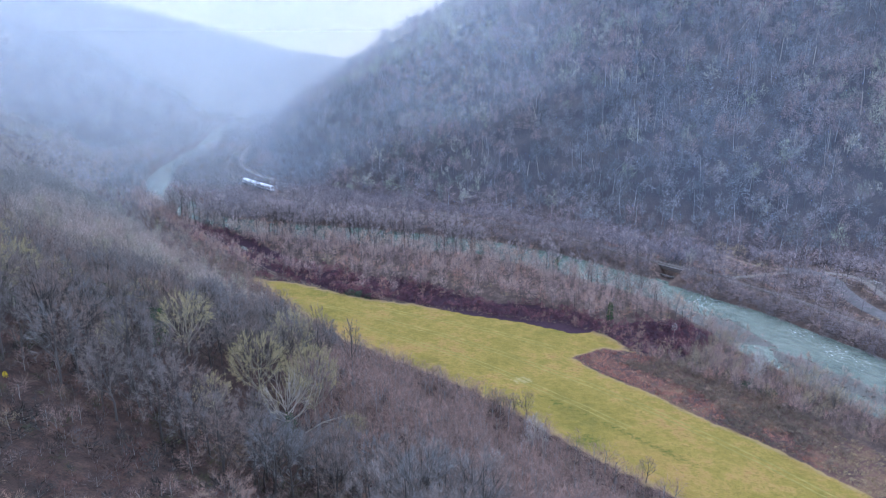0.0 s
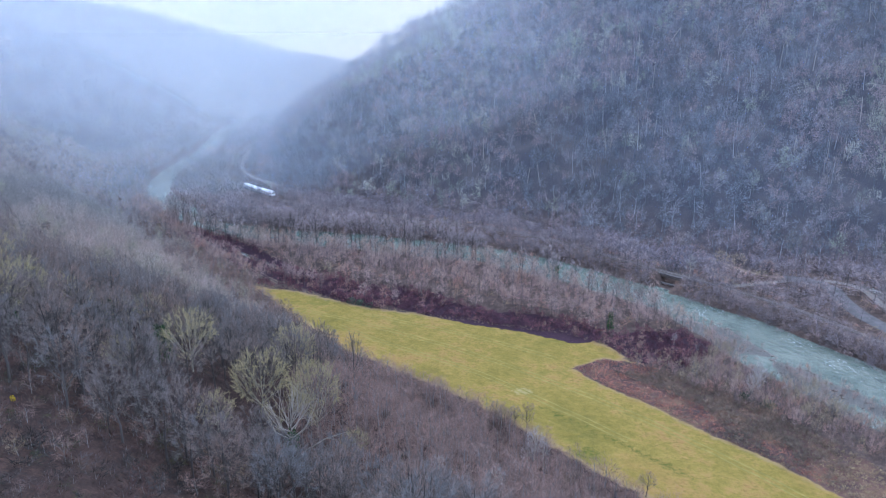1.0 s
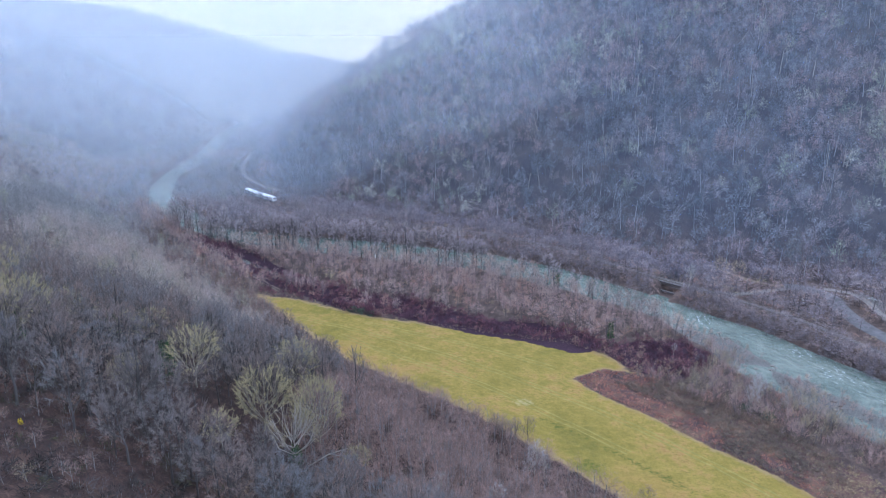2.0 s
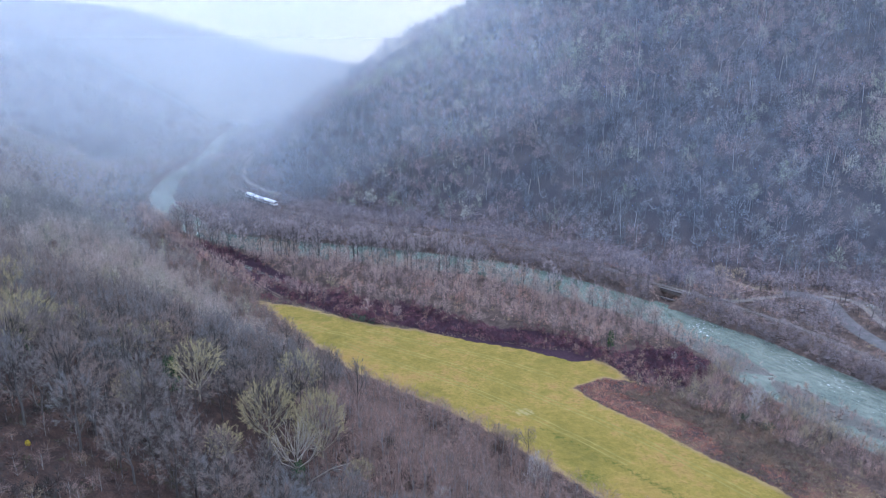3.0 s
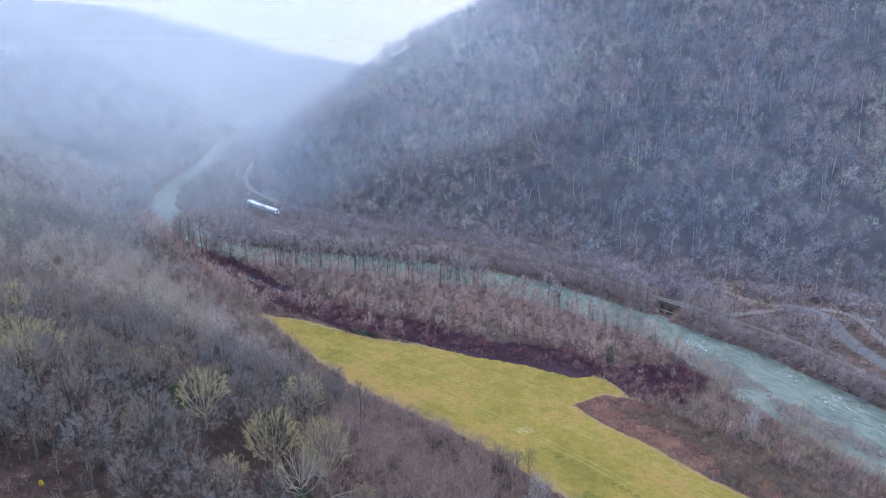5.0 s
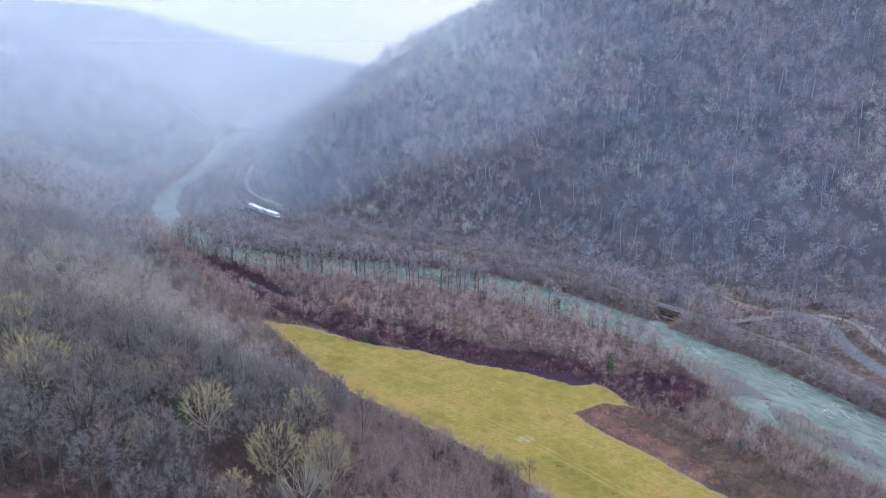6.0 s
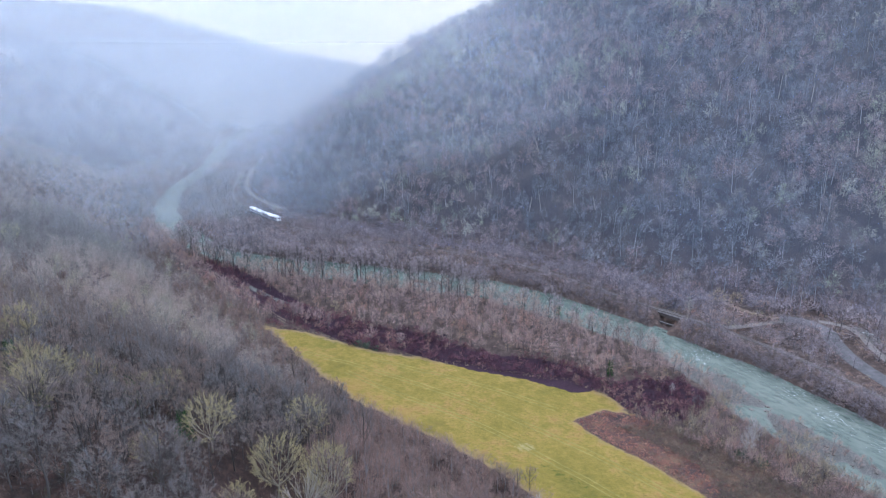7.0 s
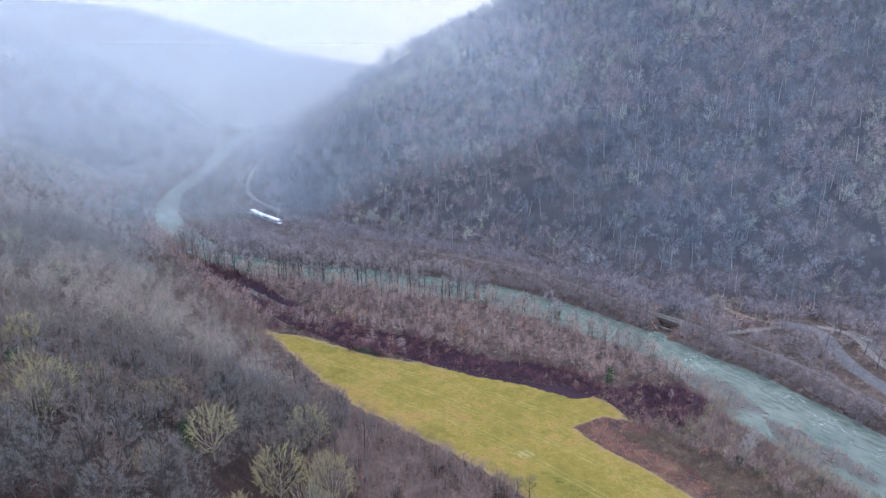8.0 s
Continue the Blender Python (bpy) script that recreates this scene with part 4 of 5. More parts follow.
k &= (inside(x2, y2, RIVER) < -1) & (inside(x2, y2, PATCH) < 0) & (to_line(x2, y2, THICKET) > 6)
join_wood("river_undergrowth", low_kinds, x2[k], y2[k], rng.uniform(1.2, 3.4, k.sum()), np.clip(0.66 + 0.2 * rng.normal(size=k.sum()), 0.1, 0.95), "reddish brown undergrowth in the river wood", "undergrowth", PINK_TWIGS)

k = belt & ~side_near & (to_line(x, y, [(82, 262), (90, 272), (97, 283)]) > 8) & (inside(x, y, RIGHT_HILL) < 4) & ((x < 108) | (fbm(x, y, 16, 46) > -0.3))
bank_kinds = [far_tree(640 + k, 7, 150, 0.0095, 0.32, 0.08, 0.1, 0.7) for k in range(6)]
join_wood("bank_bushes", bank_kinds, x[k], y[k], rng.uniform(4.5, 9.5, k.sum()) * (1.15 + 0.6 * fbm(x[k], y[k], 25, 44)), np.clip(0.35 + 0.18 * rng.normal(size=k.sum()), 0, 0.9), "bare bushes between the river and the railway", "bushes", BANK_TWIGS, wide=1.7)

x, y = scatter(-230, 420, 240, 690, 6.2, 61)
d = inside(x, y, RIGHT_HILL)
k = (d > 1.5) & clear(x, y) & in_view(x, y) & (ground_z(x, y) < 155)
k &= ~((np.hypot((x - 46) / 10, (y - 408) / 8) < 1) & (rng.random(len(x)) < 0.7))
join_wood("hillside_wood", hill_kinds, x[k], y[k], rng.uniform(9.0, 17.0, k.sum()) * (1 + 0.4 * fbm(x[k], y[k], 24, 65)), np.clip(tint_of(x[k], y[k], 7, rng) + 0.3 * fbm(x[k], y[k], 42, 67) + 0.16 * rng.normal(size=k.sum()), 0, 1), "bare grey beech and oak wood on the steep hillside, partly toned by haze", "woodland", HILL_TWIGS, wide=1.05)

x, y = scatter(-140, 260, 250, 500, 3.0, 62)
d = inside(x, y, RIGHT_HILL)
k = (d > -3) & (d < 13) & clear(x, y) & in_view(x, y) & (fbm(x, y, 14, 63) > -0.35)
join_wood("hill_foot_brush", bush_foot, x[k], y[k], rng.uniform(1.6, 5.0, k.sum()), np.clip(0.5 + 0.28 * rng.normal(size=k.sum()), 0.05, 0.95), "purple-brown brush along the hill's foot", "brush", BANK_TWIGS, wide=1.2)

x, y = scatter(-950, 60, 560, 1340, 10.5, 71)
d = inside(x, y, FAR_HILL)
k = (d > 1) & in_view(x, y)
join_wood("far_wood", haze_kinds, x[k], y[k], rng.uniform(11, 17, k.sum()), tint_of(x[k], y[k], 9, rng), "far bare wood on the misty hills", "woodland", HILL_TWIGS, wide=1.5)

x, y = scatter(-340, -95, 385, 980, 6.0, 73)
k = (inside(x, y, LEFT_HILL) < 2) & (inside(x, y, RIGHT_HILL) < 1.5) & (inside(x, y, FAR_HILL) < 1) & clear(x, y) & ((y > 420) | (x < -180))
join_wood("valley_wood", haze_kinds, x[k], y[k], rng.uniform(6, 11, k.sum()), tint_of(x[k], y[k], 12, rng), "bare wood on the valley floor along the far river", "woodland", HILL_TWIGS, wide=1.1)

# --- thickets and dry grass
x, y = scatter(-140, 100, 195, 360, 2.5, 81)
m = inside(x, y, MEADOW)
k = ((to_line(x, y, THICKET) < 9.5 + 2.5 * fbm(x, y, 9, 56)) | (inside(x, y, PATCH) > -1.5 + 3 * fbm(x, y, 6, 59)) | ((m > -8) & (to_line(x, y, THICKET) < 17) & (x < 50))) & (m < 0.3) & (to_line(x, y, BACKWATER) > np.where(x > -45, 1.2, 3.5)) & (to_line(x, y, PATH) > 2)
join_wood("bramble_thicket", small_kinds, x[k], y[k], rng.uniform(1.2, 3.2, k.sum()) * (1.15 + 0.4 * fbm(x[k], y[k], 7, 57)), np.clip(0.5 + 0.38 * fbm(x[k], y[k], 12, 58) + 0.26 * rng.normal(size=k.sum()), 0, 1), "dark maroon bramble thicket", "thicket", BRAMBLE, wide=1.1)
x, y = scatter(-135, 215, 130, 430, 2.3, 82)
bank = to_line(x, y, FAR_BANK)
k = (bank < 6.5) & (inside(x, y, RIVER) < 1.2) & (to_line(x, y, RAIL) > 3.3) & (bank < to_line(x, y, NEAR_BANK)) & (to_line(x, y, [(82, 262), (90, 272), (97, 283), (104, 300)]) > 7)
join_wood("bank_brush", bush_kinds, x[k], y[k], rng.uniform(1.8, 4.6, k.sum()) * (1.1 + 0.55 * fbm(x[k], y[k], 18, 45)) * (1 + 0.4 * (x[k] > 80)), np.clip(0.3 + 0.2 * rng.normal(size=k.sum()), 0, 0.9), "grey bare brush hanging over the river bank", "brush", BANK_TWIGS)
x, y = scatter(35, 120, 115, 215, 1.15, 83)
edge = inside(x, y, MEADOW) + 4 * fbm(x, y, 15, 16)
within = inside(x, y, SCRUB) > 0
k = within & (edge > -8) & (fbm(x, y, 9, 12) > -0.5)
zone = x - y + 22 * fbm(x, y, 12, 92) + rng.normal(size=len(x)) * 6
k &= (zone < -96) | ((zone > -70) & (zone < -58))
join_wood("rust_scrub", scrub_kinds, x[k], y[k], rng.uniform(0.4, 1.2, k.sum()), np.clip(0.5 + 0.4 * fbm(x[k], y[k], 7, 97) + 0.2 * rng.normal(size=k.sum()), 0, 1), "low rust-red scrub beside the meadow", "scrub", RUST_SCRUB, wide=1.5)
tan = zone > -56
k = within & tan
join_wood("tan_grass", scrub_kinds, x[k], y[k], rng.uniform(0.5, 1.1, k.sum()), rng.random(k.sum()), "tall tan dry grass at the scrub's end", "grass", DRY, wide=1.5)
k = within & (((edge <= -7) & ~tan) | ((zone > -98) & (zone < -68))) & (fbm(x, y, 11, 13) > -0.5)
join_wood("dark_scrub", scrub_kinds, x[k], y[k], rng.uniform(0.6, 2.0, k.sum()), np.clip(0.25 + 0.3 * fbm(x[k], y[k], 16, 14) + 0.2 * rng.normal(size=k.sum()), 0, 1.0), "low dark grey and olive scrub near the river", "scrub", DARK_SCRUB, wide=1.5)
x, y = scatter(100, 230, 130, 312, 3.0, 84)
k = (inside(x, y, RIGHT_HILL) < 5) & clear(x, y) & (to_line(x, y, FAR_BANK) < to_line(x, y, NEAR_BANK)) & (fbm(x, y, 10, 59) > -0.3)
join_wood("verge_brush", low_kinds, x[k], y[k], rng.uniform(0.7, 2.4, k.sum()) * (1 + 1.6 * (to_line(x[k], y[k], [(118, 278), (134, 273), (149, 270)]) < 7)), np.clip(0.45 + 0.25 * rng.normal(size=k.sum()), 0, 1), "low purple-brown brush between the railway and the road", "brush", PINK_TWIGS)
x, y = scatter(60, 118, 160, 246, 3.4, 90)
k = (to_line(x, y, [(70, 236), (78, 229), (90, 208), (97, 190), (108, 168)]) < 4) & (fbm(x, y, 8, 60) > 0.15) & (inside(x, y, PATCH) < 0)
join_wood("straw_shrubs", bush_kinds, x[k], y[k], rng.uniform(1.6, 3.6, k.sum()), rng.random(k.sum()), "straw-coloured bare shrubs beside the gravel", "shrubs", DRY)
x, y = scatter(75, 135, 150, 262, 2.5, 86)
zs = ground_z(x, y)
k = (inside(x, y, RIVER) > 0.5) & (zs > 0.03) & (fbm(x, y, 7, 18) > -0.4)
join_wood("shoal_shrubs", pole_kinds, x[k], y[k], rng.uniform(0.8, 4.0, k.sum()), np.clip(0.4 + 0.25 * rng.normal(size=k.sum()), 0, 1), "sparse bare shrubs on the gravel shoal", "shrubs", PINK_TWIGS)
x, y = scatter(70, 150, 110, 250, 2.6, 85)
k = (inside(x, y, PATCH) < -1) & (to_line(x, y, [(76, 222), (84, 208), (94, 192), (102, 176), (114, 152), (128, 125)]) < 6.5) & (inside(x, y, RIVER) < 1) & (inside(x, y, MEADOW) < -2)
join_wood("bank_thicket", bush_kinds, x[k], y[k], rng.uniform(1.2, 2.8, k.sum()), np.clip(0.5 + 0.3 * rng.normal(size=k.sum()), 0, 1), "bare willow bushes along the gravel bank", "bushes", SAPLING_TWIGS)
x, y = scatter(60, 140, 118, 232, 2.0, 93)
gravel_belt = [(60, 204), (66, 197), (80, 181), (97, 163), (106, 151), (120, 126), (137, 118), (128, 156), (116, 184), (104, 206), (90, 228), (90, 219), (84, 205), (72, 201)]
edge = inside(x, y, gravel_belt)
k = (edge > 0) & (ground_z(x, y) > 0.1) & (fbm(x, y, 9, 94) > -0.3 - 0.4 * step(12, 0, edge))
hgt = rng.uniform(2.2, 5.8, len(x)) * (1.05 + 0.5 * fbm(x, y, 12, 95))
sort = fbm(x, y, 10, 96) + 0.25 * rng.normal(size=len(x))
for name, sel, material, label in (("willow_poles", sort < 0.12, PINK_TWIGS, "tall bare pinkish willow scrub along the gravel bank"), ("straw_poles", sort >= 0.12, STRAW, "tall straw-coloured bare stems along the gravel bank")):
    sel = sel & k
    join_wood(name, pole_kinds, x[sel], y[sel], hgt[sel], np.clip(0.45 + 0.3 * rng.normal(size=sel.sum()), 0, 1), label, "shrubs", material)
x, y = scatter(-90, 115, 110, 285, 1.2, 87)
k = (np.abs(inside(x, y, MEADOW) + 0.8 + 1.5 * fbm(x, y, 10, 5)) < 1.3)
join_wood("dry_grass_edge", small_kinds, x[k], y[k], rng.uniform(0.35, 0.8, k.sum()), rng.random(k.sum()), "tall dry grass along the meadow edge", "grass", DRY)
x, y = scatter(-85, 110, 95, 280, 1.7, 88)
k = (inside(x, y, MEADOW) > 0.5) & (fbm(x, y, 7, 19) > -0.25)
tuft_kinds = [far_tree(660 + k, 3, 12, 0.16, 0.6, 0.05, 0.6) for k in range(5)]
join_wood("grass_tufts", tuft_kinds, x[k], y[k], rng.uniform(0.12, 0.34, k.sum()), np.clip(0.45 + 0.5 * fbm(x[k], y[k], 20, 29) + 0.2 * rng.normal(size=k.sum()), 0, 1), "rough olive and tan grass tufts on the meadow", "grass", GRASS)
x, y = scatter(-90, 0, 58, 108, 4.6, 99)
k = (inside(x, y, LEFT_HILL) > 3) & in_view(x, y) & (fbm(x, y, 15, 100) > -0.15)
join_wood("clearing_bushes", near_kinds, x[k], y[k], rng.uniform(2.0, 4.6, k.sum()), rng.random(k.sum()), "bare grey and rust bushes in the clearing", "bushes", SAPLING_TWIGS, wide=1.5)
x, y = scatter(-100, 30, 52, 118, 2.2, 91)
k = (inside(x, y, LEFT_HILL) > 3) & in_view(x, y)
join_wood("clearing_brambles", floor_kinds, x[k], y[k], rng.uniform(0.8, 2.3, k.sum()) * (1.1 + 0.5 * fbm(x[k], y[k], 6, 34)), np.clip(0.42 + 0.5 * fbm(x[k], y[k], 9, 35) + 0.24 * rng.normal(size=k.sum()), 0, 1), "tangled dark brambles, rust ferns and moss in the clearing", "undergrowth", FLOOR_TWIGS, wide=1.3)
x, y = scatter(-150, 60, 108, 200, 3.6, 89)
k = (inside(x, y, LEFT_HILL) > 3) & in_view(x, y)
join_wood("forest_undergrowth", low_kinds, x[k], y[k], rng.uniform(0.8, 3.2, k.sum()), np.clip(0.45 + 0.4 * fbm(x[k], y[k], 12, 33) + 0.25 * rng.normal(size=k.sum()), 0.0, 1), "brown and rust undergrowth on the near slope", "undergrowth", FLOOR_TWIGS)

# ---------------- trees with ivy, pale trunks, stones ----------------
def ivy_clump(seed, height, radius, leaves):
    rng = np.random.default_rng(seed)
    w = Wood()
    for k in range(leaves):
        z = rng.random() ** 0.8
        r = radius * (1 - 0.6 * z) * rng.uniform(0.3, 1.0)
        a = rng.uniform(0, 6.283)
        way = np.array([math.cos(a), math.sin(a), -0.4]) * 0.35 * rng.uniform(0.6, 1.3)
        w.sliver(np.array([math.cos(a) * r, math.sin(a) * r, z * height]), way, 0.3, rng)
    return w.arrays()


def ivy_tree(x, y, height, seed, label, spread=1.3, leaves=420):
    wood, twigs = grow_tree(seed, height, 1.8, 0.55, 7, 3, 160, 0.05)
    ob = make_tree("ivy_tree", wood, twigs, BARK, CROWN, label, "tree")
    solid("ivy", mesh_of("ivy", *ivy_clump(seed, height * 0.72, spread, leaves)), IVY, ob, "dark green ivy")
    ob.matrix_basis = place(x, y)


ivy_tree(49, 289, 9, 701, "slim riverside tree wrapped in dark green ivy")
ivy_tree(59, 231, 9, 702, "small tree wrapped in dark green ivy")
for a, b, h, k in ((-58.8, 134.5, 12, 711), (-77, 150, 12, 712), (-88, 132, 13, 713), (-104, 150, 13, 714)):
    ivy_tree(a, b, h, k, "bare slope tree overgrown with dark green ivy", 2.6, 560)
solid("ivy", mesh_of("ivy", *ivy_clump(703, 5.0, 2.0, 380)), IVY, white, "dark green ivy")


def leaning_limb():
    """A bleached broken limb with a fork, resting in the crowns."""
    w = Wood()
    r = np.random.default_rng(5)
    a, b, c, e = (np.array(v, float) for v in ((-28.2, 125, 21.6), (-24, 125, 24.4), (-20, 125, 25.8), (-21.2, 125, 23.9)))
    w.limb(np.array([-29.2, 124.8, float(ground_z(-29.2, 124.8)) - 0.2]), a, 0.2, 0.17, 5)
    w.limb(a, b, 0.17, 0.12, 5)
    w.limb(b, c, 0.12, 0.04, 5)
    w.limb(b, e, 0.08, 0.03, 4)
    for k in range(14):
        p = a + (c - a) * r.uniform(0.3, 1)
        w.sliver(p, np.array([r.uniform(0.2, 1.1), r.normal() * 0.4, r.uniform(-0.4, 0.8)]), 0.06, r)
    tagged(solid("leaning_limb", mesh_of("leaning_limb", *w.arrays()), PALE_BARK), "bleached white dead trunk leaning out of the wood", "dead trunk")


leaning_limb()


def pale_trunks(name, spots, label):
    w = Wood()
    r = np.random.default_rng(31)
    for px, py, h, tip in spots:
        z = float(ground_z(px, py))
        top = np.array([px + tip * h + r.normal() * 0.4, py, z + h * math.sqrt(max(0.02, 1 - tip * tip))])
        w.limb(np.array([px, py, z - 0.3]), top, 0.22, 0.1, 4)
        for k in range(5):
            f = r.uniform(0.5, 1)
            base = np.array([px, py, z]) * (1 - f) + top * f
            w.sliver(base, np.array([r.normal() * 0.16 * h, r.normal() * 0.1 * h, 0.14 * h]), 0.16, r)
    return tagged(solid(name, mesh_of(name, *w.arrays()), PALE_BARK), label, "trunks", kind="stuff")


r = np.random.default_rng(77)
spots = []
while len(spots) < 70:
    px, py = r.uniform(0, 260), r.uniform(330, 480)
    if inside(px, py, RIGHT_HILL) > 25:
        spots.append((px, py, r.uniform(7, 14), r.normal() * 0.06 if r.random() < 0.85 else r.uniform(-0.97, 0.97)))
pale_trunks("pale_trunks", spots, "whitish bare trunks standing and leaning in the hillside wood")
spots = []
while len(spots) < 60:
    px, py = r.uniform(-420, -270), r.uniform(600, 720)
    spots.append((px, py, r.uniform(6, 14), r.uniform(-0.9, 0.9)))
pale_trunks("pale_trunks_far", spots, "whitish fallen trunks on the far misty slope")


def boulder_mesh(seed):
    bm = bmesh.new()
    bmesh.ops.create_icosphere(bm, subdivisions=2, radius=1.0)
    for v in bm.verts:
        n = noise.noise(v.co * 1.3 + Vector((seed * 7.1, 0, 0)))
        v.co *= 1 + 0.45 * n
        v.co.z *= 0.6
    me = bpy.data.meshes.new("boulder")
    bm.to_mesh(me)
    bm.free()
    me.materials.append(BOULDER)
    return me


stones = [boulder_mesh(k) for k in range(4)]
count = 0
for k in range(900):
    a, b = r.uniform(82, 140), r.uniform(160, 262)
    z = float(ground_z(a, b))
    if count < 130 and -0.45 < z < 0.7 and inside(a, b, RIVER) > -4:
        ob = tagged(new("boulder", stones[count % 4]), "grey river boulder in the shallows", "boulder", "river boulders")
        s = float(r.uniform(0.25, 0.8))
        ob.matrix_world = Matrix.Translation((a, b, z + 0.05 * s)) @ Matrix.Rotation(float(r.uniform(0, 6.28)), 4, "Z") @ Matrix.Diagonal((s * 1.2, s, s * 0.8, 1))
        count += 1


def outcrop(x, y, size, seed, label):
    """A rock face: a cluster of broken blocks in one mesh."""
    bm = bmesh.new()
    q = random.Random(seed)
    for k in range(9):
        m = Matrix.Translation((q.uniform(-1, 1) * size, q.uniform(-0.3, 0.3) * size, q.uniform(-0.4, 0.7) * size)) @ Euler((q.uniform(-0.4, 0.4), q.uniform(-0.4, 0.4), q.uniform(0, 3))).to_matrix().to_4x4() @ Matrix.Diagonal((0.5 * size, 0.35 * size, 0.45 * size, 1))
        bmesh.ops.create_icosphere(bm, subdivisions=2, radius=1.0, matrix=m)
    for v in bm.verts:
        v.co += Vector((noise.noise(v.co * 0.5), noise.noise(v.co * 0.5 + Vector((9, 0, 0))), noise.noise(v.co * 0.5 + Vector((0, 9, 0))))) * 0.22 * size
    ob = part("rock_outcrop", bm, ROCK, None)
    ob.location = (x, y, float(ground_z(x, y)))
    return tagged(ob, label, "rock", "rock outcrops")


shrub = new("yellow_shrub")
solid("stems", mesh_of("stems", *grow_tree(801, 2.4, 1.0, 0.1, 8, 3, 60, 0.03)[0]), BARK, shrub)
solid("leaves", mesh_of("leaves", *ivy_clump(802, 2.2, 1.1, 160)), YELLOW, shrub)
shrub.matrix_basis = place(-62, 90, 0.4)
tagged(shrub, "small shrub with yellow autumn leaves on the slope", "shrub")
outcrop(10, 560, 5, 1, "pale bare rock outcrop on the ridge")
outcrop(-428, 708, 11, 2, "whitish cliff on the misty hillside")


def rubble(x, y, size, seed):
    bm = bmesh.new()
    bmesh.ops.create_icosphere(bm, subdivisions=2, radius=size)
    for v in bm.verts:
        v.co *= 1 + 0.5 * noise.noise(v.co * (1.2 / size) + Vector((seed * 3.7, 0, 0)))
        v.co.z *= 0.7
    ob = part("rubble_block", bm, PALE_RUBBLE, None)
    ob.location = (x, y, float(ground_z(x, y)) + 0.25 * size)
    ob.rotation_euler = (0, 0, seed)
    return tagged(ob, "whitish block of rubble beside the gravel lane", "stone", "rubble by the road")


q = random.Random(17)
for cx, cy, wide, n in ((171, 264, 5.0, 18), (146, 266, 3.0, 5)):
    for k in range(n):
        px, py = cx + q.gauss(0, 0.5) * wide, cy + q.gauss(0, 0.5) * wide
        if min(float(to_line(np.array([px]), np.array([py]), w)[0]) - c for w, c in ((ROAD, 3.6), (LANE, 2.2))) > 0.4:
            rubble(px, py, q.uniform(0.18, 0.5), k + cx)


def evergreen_bush(x, y, height, radius, seed):
    ob = new("evergreen_bush")
    solid("stems", mesh_of("stems", *grow_tree(seed, height, radius * 0.8, 0.1, 8, 3, 40, 0.03)[0]), BARK, ob)
    solid("leaves", mesh_of("leaves", *ivy_clump(seed + 1, height, radius, 900)), EVERGREEN, ob, "dark grey-green leaves")
    ob.matrix_basis = place(x, y)
    return tagged(ob, "low dark green evergreen bush at the meadow edge", "bush", "evergreen bushes")


for a, b, h, w, k in ((-36, 256.5, 1.8, 2.4, 821), (-32, 254.5, 2.0, 2.6, 831), (-28.5, 252.5, 1.5, 2.0, 841), (88, 182, 2.0, 3.0, 851), (92, 178, 1.8, 2.6, 861)):
    evergreen_bush(a, b, h, w, k)
for a, b, h, w, mat, k in ((121, 294, 9, 4.4, DRYLEAF, 871), (113, 303, 10, 4.8, RUSTY, 881), (104, 300, 8, 4.0, RUSTY, 891), (128, 291, 8, 3.6, DRYLEAF, 901), (137, 284, 7, 3.2, RUSTY, 911)):
    big = make_tree("broad_bush", *grow_tree(k, h, w, 0.14, 14, 6, 1800, 0.05, 4, twig_len=0.07, leader=0.5), BARK, mat, "broad bare bush with tan and rust twigs behind the railway", "bush")
    big["group"] = "broad bushes behind the railway"
    big.matrix_basis = place(a, b)

# ---------------- railway bridge ----------------
def railway_bridge():
    root = tagged(new("railway_bridge"), "small concrete railway bridge over a side stream", "bridge")
    a, b = Vector((91, 290, 0)), Vector((104, 277, 0))
    mid, way = (a + b) / 2, (b - a)
    length, yaw = way.length, math.atan2(way.y, way.x)
    root.matrix_world = Matrix.Translation((mid.x, mid.y, 0)) @ Matrix.Rotation(yaw, 4, "Z")
    part("deck", box_bm(length + 2, 4.6, 0.35, (0, 0, 3.35), 0.05), DARK_CONCRETE, root, "dark concrete deck")
    for side in (-2.0, 2.0):
        part("girder", box_bm(length, 0.35, 1.1, (0, side, 2.65), 0.04), STEEL, root, "rust-brown steel girder")
    for end in (-1, 1):
        part("abutment", box_bm(1.8, 6.4, 4.4, (end * (length / 2 - 0.6), -0.3, 1.0), 0.1), CONCRETE, root, "pale concrete abutment")
    part("wing_wall", box_bm(2.6, 0.6, 3.0, (-length / 2 + 1.2, -3.6, 1.2), 0.08), CONCRETE, root)
    part("ledge", box_bm(length + 3, 0.9, 0.7, (0, -4.4, 0.25), 0.08), DARK_CONCRETE, root)
    for side in (-2.25, 2.25):
        rail = part("railing", box_bm(length + 2, 0.06, 0.07, (0, side, 4.55)), STEEL, root)
        part("middle_bar", box_bm(length + 2, 0.05, 0.05, (0, side, 4.05)), STEEL, rail)
        for k in range(9):
            part("post", box_bm(0.07, 0.07, 1.1, (-length / 2 - 1 + k * (length + 2) / 8, side, 4.02)), STEEL, rail)


railway_bridge()

# ---------------- railcar ----------------
PAINT = plain("white_coach_paint", (0.72, 0.72, 0.7), (0.82, 0.82, 0.81), 0.6, 0.4)
ROOF = plain("light_roof_paint", (0.62, 0.63, 0.64), (0.74, 0.75, 0.76), 0.5, 0.5)
BAND = plain("blue_band_paint", (0.05, 0.08, 0.16), (0.07, 0.1, 0.2), 0.8, 0.4)
GLASS = plain("dark_window_glass", (0.015, 0.018, 0.02), (0.03, 0.033, 0.036), 0.5, 0.08)
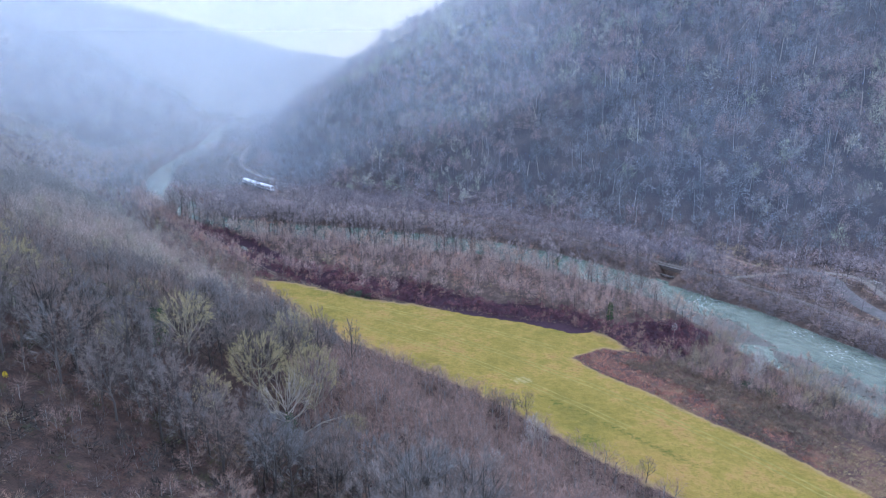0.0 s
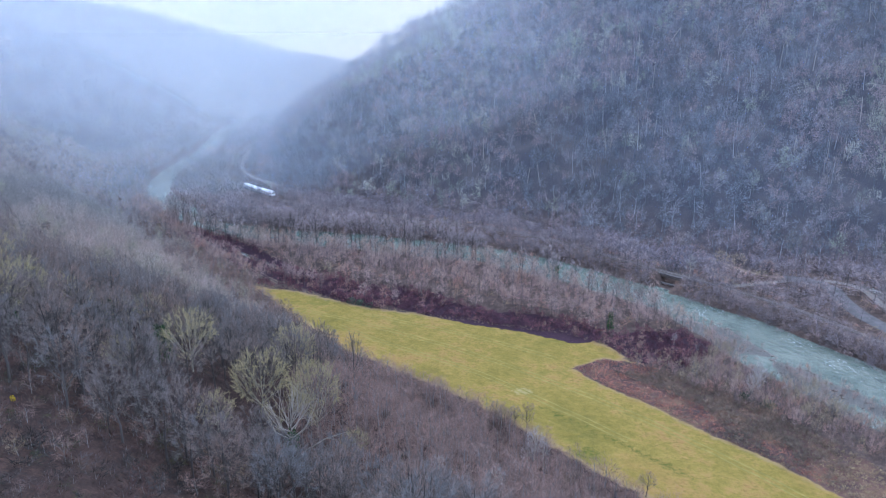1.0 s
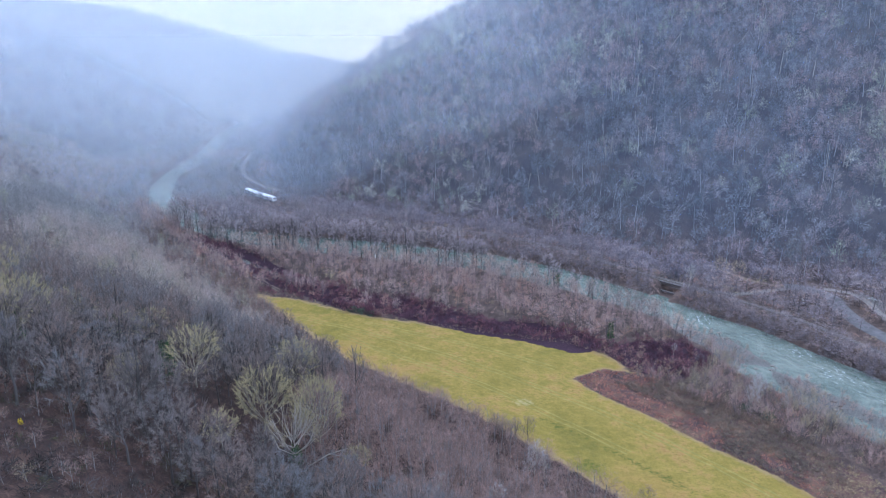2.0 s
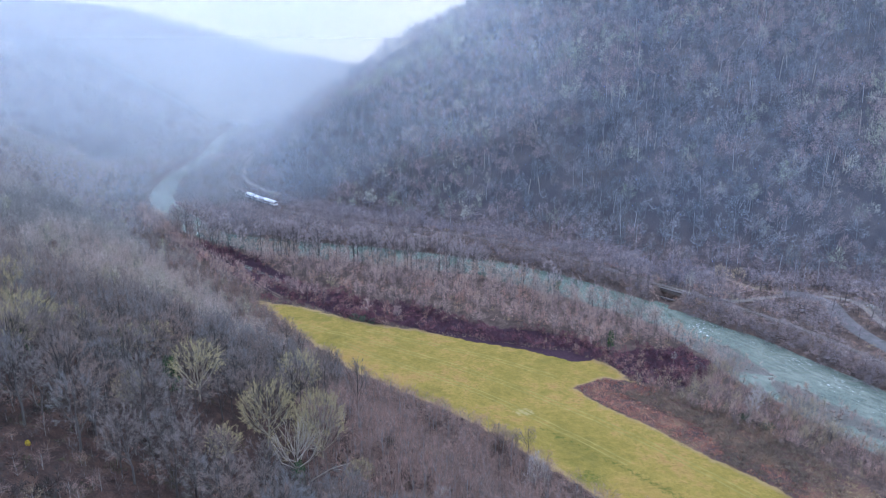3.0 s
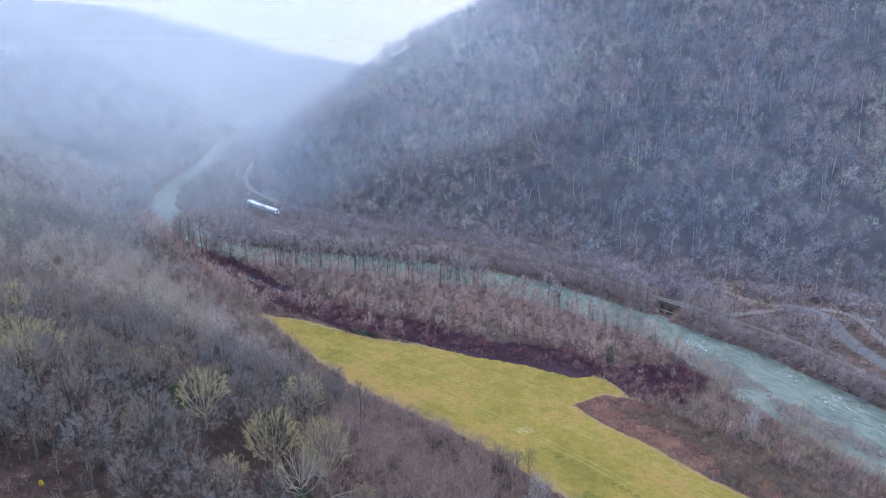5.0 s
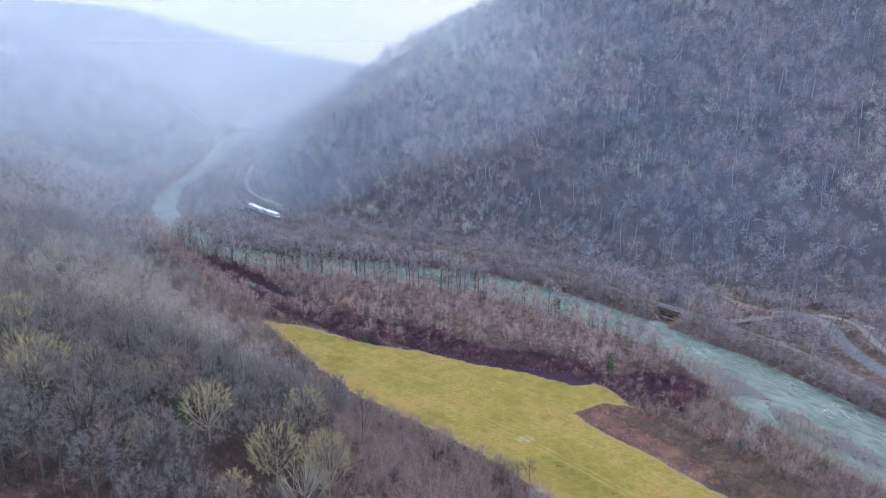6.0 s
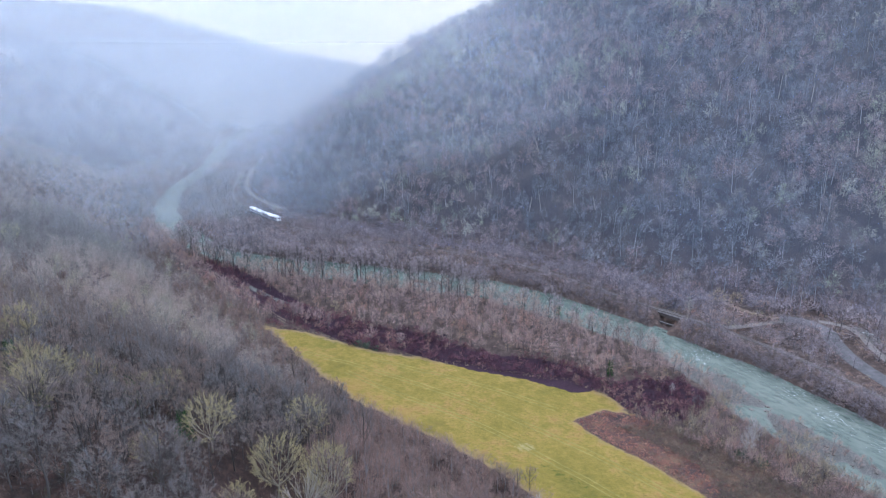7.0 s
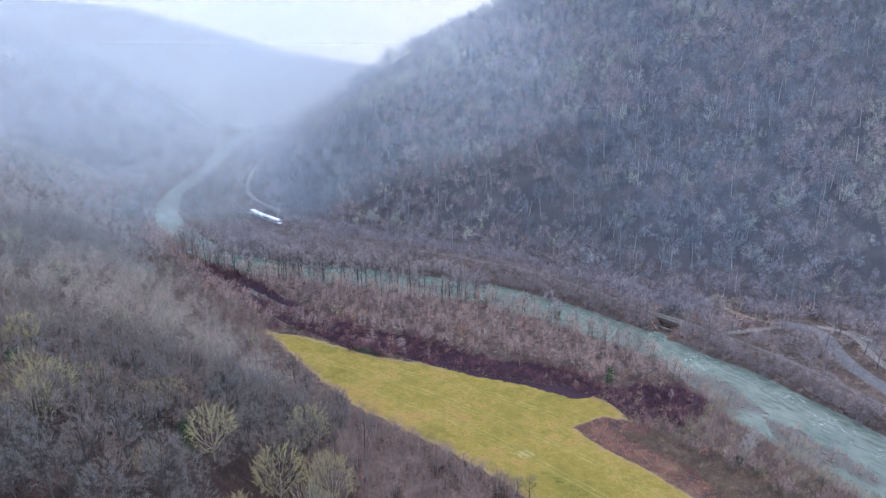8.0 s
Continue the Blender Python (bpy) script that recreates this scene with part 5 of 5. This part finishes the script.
UNDER = plain("grimy_underframe", (0.03, 0.028, 0.026), (0.07, 0.065, 0.06), 2.0, 0.8)


def coach(root, m, front):
    """One car of the railcar, 17.4 m long, over the rails at z 0."""
    def put(name, bm, material, parent, label=""):
        bmesh.ops.transform(bm, matrix=m, verts=bm.verts)
        return part(name, bm, material, parent, label)

    body = box_bm(17.4, 2.85, 2.35, (0, 0, 2.15), 0.12, 2)
    for v in body.verts:
        if v.co.x * front > 8.2 and v.co.z > 2.0:
            v.co.x -= front * 0.45 * (v.co.z - 2.0)
    body = put("body", body, PAINT, root, "white car body")
    roof = box_bm(16.6, 2.6, 0.5, (-0.2 * front, 0, 3.5), 0.22, 3)
    roof = put("roof", roof, ROOF, root)
    for k in (-4.5, 0.5, 5.0):
        put("roof_unit", box_bm(1.8, 1.3, 0.28, (k, 0, 3.85), 0.06), ROOF, roof)
    for side in (-1, 1):
        put("lower_band", box_bm(16.4, 0.02, 0.45, (-0.2 * front, side * 1.435, 1.35)), BAND, body, "blue painted band")
        for k in range(8):
            x = -6.9 + 1.97 * k
            if k in (2, 5):
                door = put("door", box_bm(1.25, 0.03, 2.0, (x, side * 1.44, 2.1), 0.01), BAND, root)
                put("pane", box_bm(0.8, 0.02, 0.85, (x, side * 1.462, 2.5), 0.005), GLASS, door)
            else:
                put("window", box_bm(1.45, 0.03, 0.85, (x, side * 1.435, 2.5), 0.012), GLASS, root)
    put("windscreen", box_bm(0.05, 2.1, 0.85, (front * 8.45, 0, 2.75), 0.01), GLASS, root)
    for side in (-0.85, 0.85):
        put("headlight", box_bm(0.06, 0.26, 0.18, (front * 8.7, side, 1.55), 0.02), ROOF, root)
    put("underframe", box_bm(15.8, 2.3, 0.4, (0, 0, 0.85), 0.05), UNDER, root)
    for k in (-5.6, 5.6):
        bogie = put("bogie", box_bm(2.9, 2.0, 0.35, (k, 0, 0.55), 0.05), UNDER, root)
        for a in (-0.95, 0.95):
            bm = bmesh.new()
            bmesh.ops.create_cone(bm, cap_ends=True, segments=16, radius1=0.42, radius2=0.42, depth=1.62, matrix=pose(k + a, 0, 0.42, 90, 0, 0))
            put("wheelset", bm, UNDER, bogie)


def railcar():
    root = tagged(new("railcar"), "white two-car diesel railcar with dark windows on the track", "train")
    line = rail_line
    at = np.r_[0, np.cumsum(np.linalg.norm(np.diff(line, axis=0), axis=1))]
    s0 = at[np.argmin(np.hypot(line[:, 0] + 116, line[:, 1] - 434))]
    spot = lambda s: np.array([np.interp(s, at, line[:, 0]), np.interp(s, at, line[:, 1])])
    for shift, front in ((-9.0, -1), (9.0, 1)):
        a, b = spot(s0 + shift - 5.6), spot(s0 + shift + 5.6)
        mid, yaw = (a + b) / 2, math.atan2(b[1] - a[1], b[0] - a[0])
        coach(root, Matrix.Translation((mid[0], mid[1], 4.01)) @ Matrix.Rotation(yaw, 4, "Z"), front)
    a = spot(s0)
    part("gangway", box_bm(0.9, 1.3, 2.1, (a[0], a[1], 6.1), 0.05), UNDER, root)


railcar()

# ---------------- mist ----------------
def mist_sheet(y, x0, x1, z1, low, high, top, reach, shade=(0.72, 0.79, 0.85), foot=0, drift=True):
    co = [(x0, y, -2), (x1, y, -2), (x1, y, z1), (x0, y, z1)]
    ob = solid("mist", mesh_of("mist", co, [(0, 1, 2, 3)]), mist_material("drifting_mist", low, high, foot, top, reach, shade, x0, drift))
    return tagged(ob, "thin drifting winter mist hanging in the valley", "mist", "mist in the valley", "stuff")


def mist_curtain(line, z1, low, high, top, shade):
    """A veil of hazy air that follows a line over the ground."""
    n = len(line)
    co = [(*p, -2) for p in line] + [(*p, z1) for p in line]
    faces = [(k, k + 1, n + k + 1, n + k) for k in range(n - 1)]
    ob = solid("mist", mesh_of("mist", co, faces), mist_material("hillside_haze", low, high, 0, top, (600, 700), shade, -196))
    return tagged(ob, "thin bluish winter haze in front of the hillside", "mist", "mist in the valley", "stuff")


def cloud_backdrop():
    """The bright cloud that closes the valley, far behind the hills."""
    m = Nodes("bright_cloud")
    m.t.nodes.remove(m.bsdf)
    glow = m.add("ShaderNodeEmission")
    m.link(m.ramp(m.noise(0.002, 1, 0.4), (0.2, (0.98, 0.99, 1.0)), (0.8, (1.03, 1.03, 1.03))), glow.inputs["Color"])
    m.link(glow.outputs[0], m.t.nodes["Material Output"].inputs["Surface"])
    co = [(-2600, 1350, -4), (1700, 1350, -4), (1700, 1350, 700), (-2600, 1350, 700)]
    tagged(solid("backdrop", mesh_of("backdrop", co, [(0, 1, 2, 3)]), m.m), "bright overcast cloud closing the valley", "sky", kind="structure")


cloud_backdrop()
mist_curtain(smooth_line([(-176, 560), (-146, 484), (-96, 424), (-30, 388), (42, 350), (76, 312), (104, 290), (150, 292), (190, 270), (330, 120)], 20), 300, 0.034, 0.046, 120, (0.4, 0.63, 1.0))
mist_sheet(308, -560, -110, 330, 0.05, 0.07, 110, (-230, -110))
mist_sheet(372, -640, 20, 330, 0.09, 0.13, 110, (-200, -10))
mist_sheet(438, -780, 260, 320, 0.14, 0.22, 115, (-30, 140), foot=8)
mist_sheet(535, -800, 0, 420, 0.12, 0.23, 130, (-150, 0))
mist_sheet(610, -860, 40, 420, 0.13, 0.22, 140, (-140, 40), (0.74, 0.81, 0.86), drift=False)
mist_sheet(700, -960, 480, 460, 0.2, 0.17, 150, (200, 480), (0.82, 0.88, 0.9), drift=False)
mist_sheet(830, -1250, 700, 460, 0.36, 0.22, 150, (400, 700), (0.97, 0.96, 0.91), drift=False)
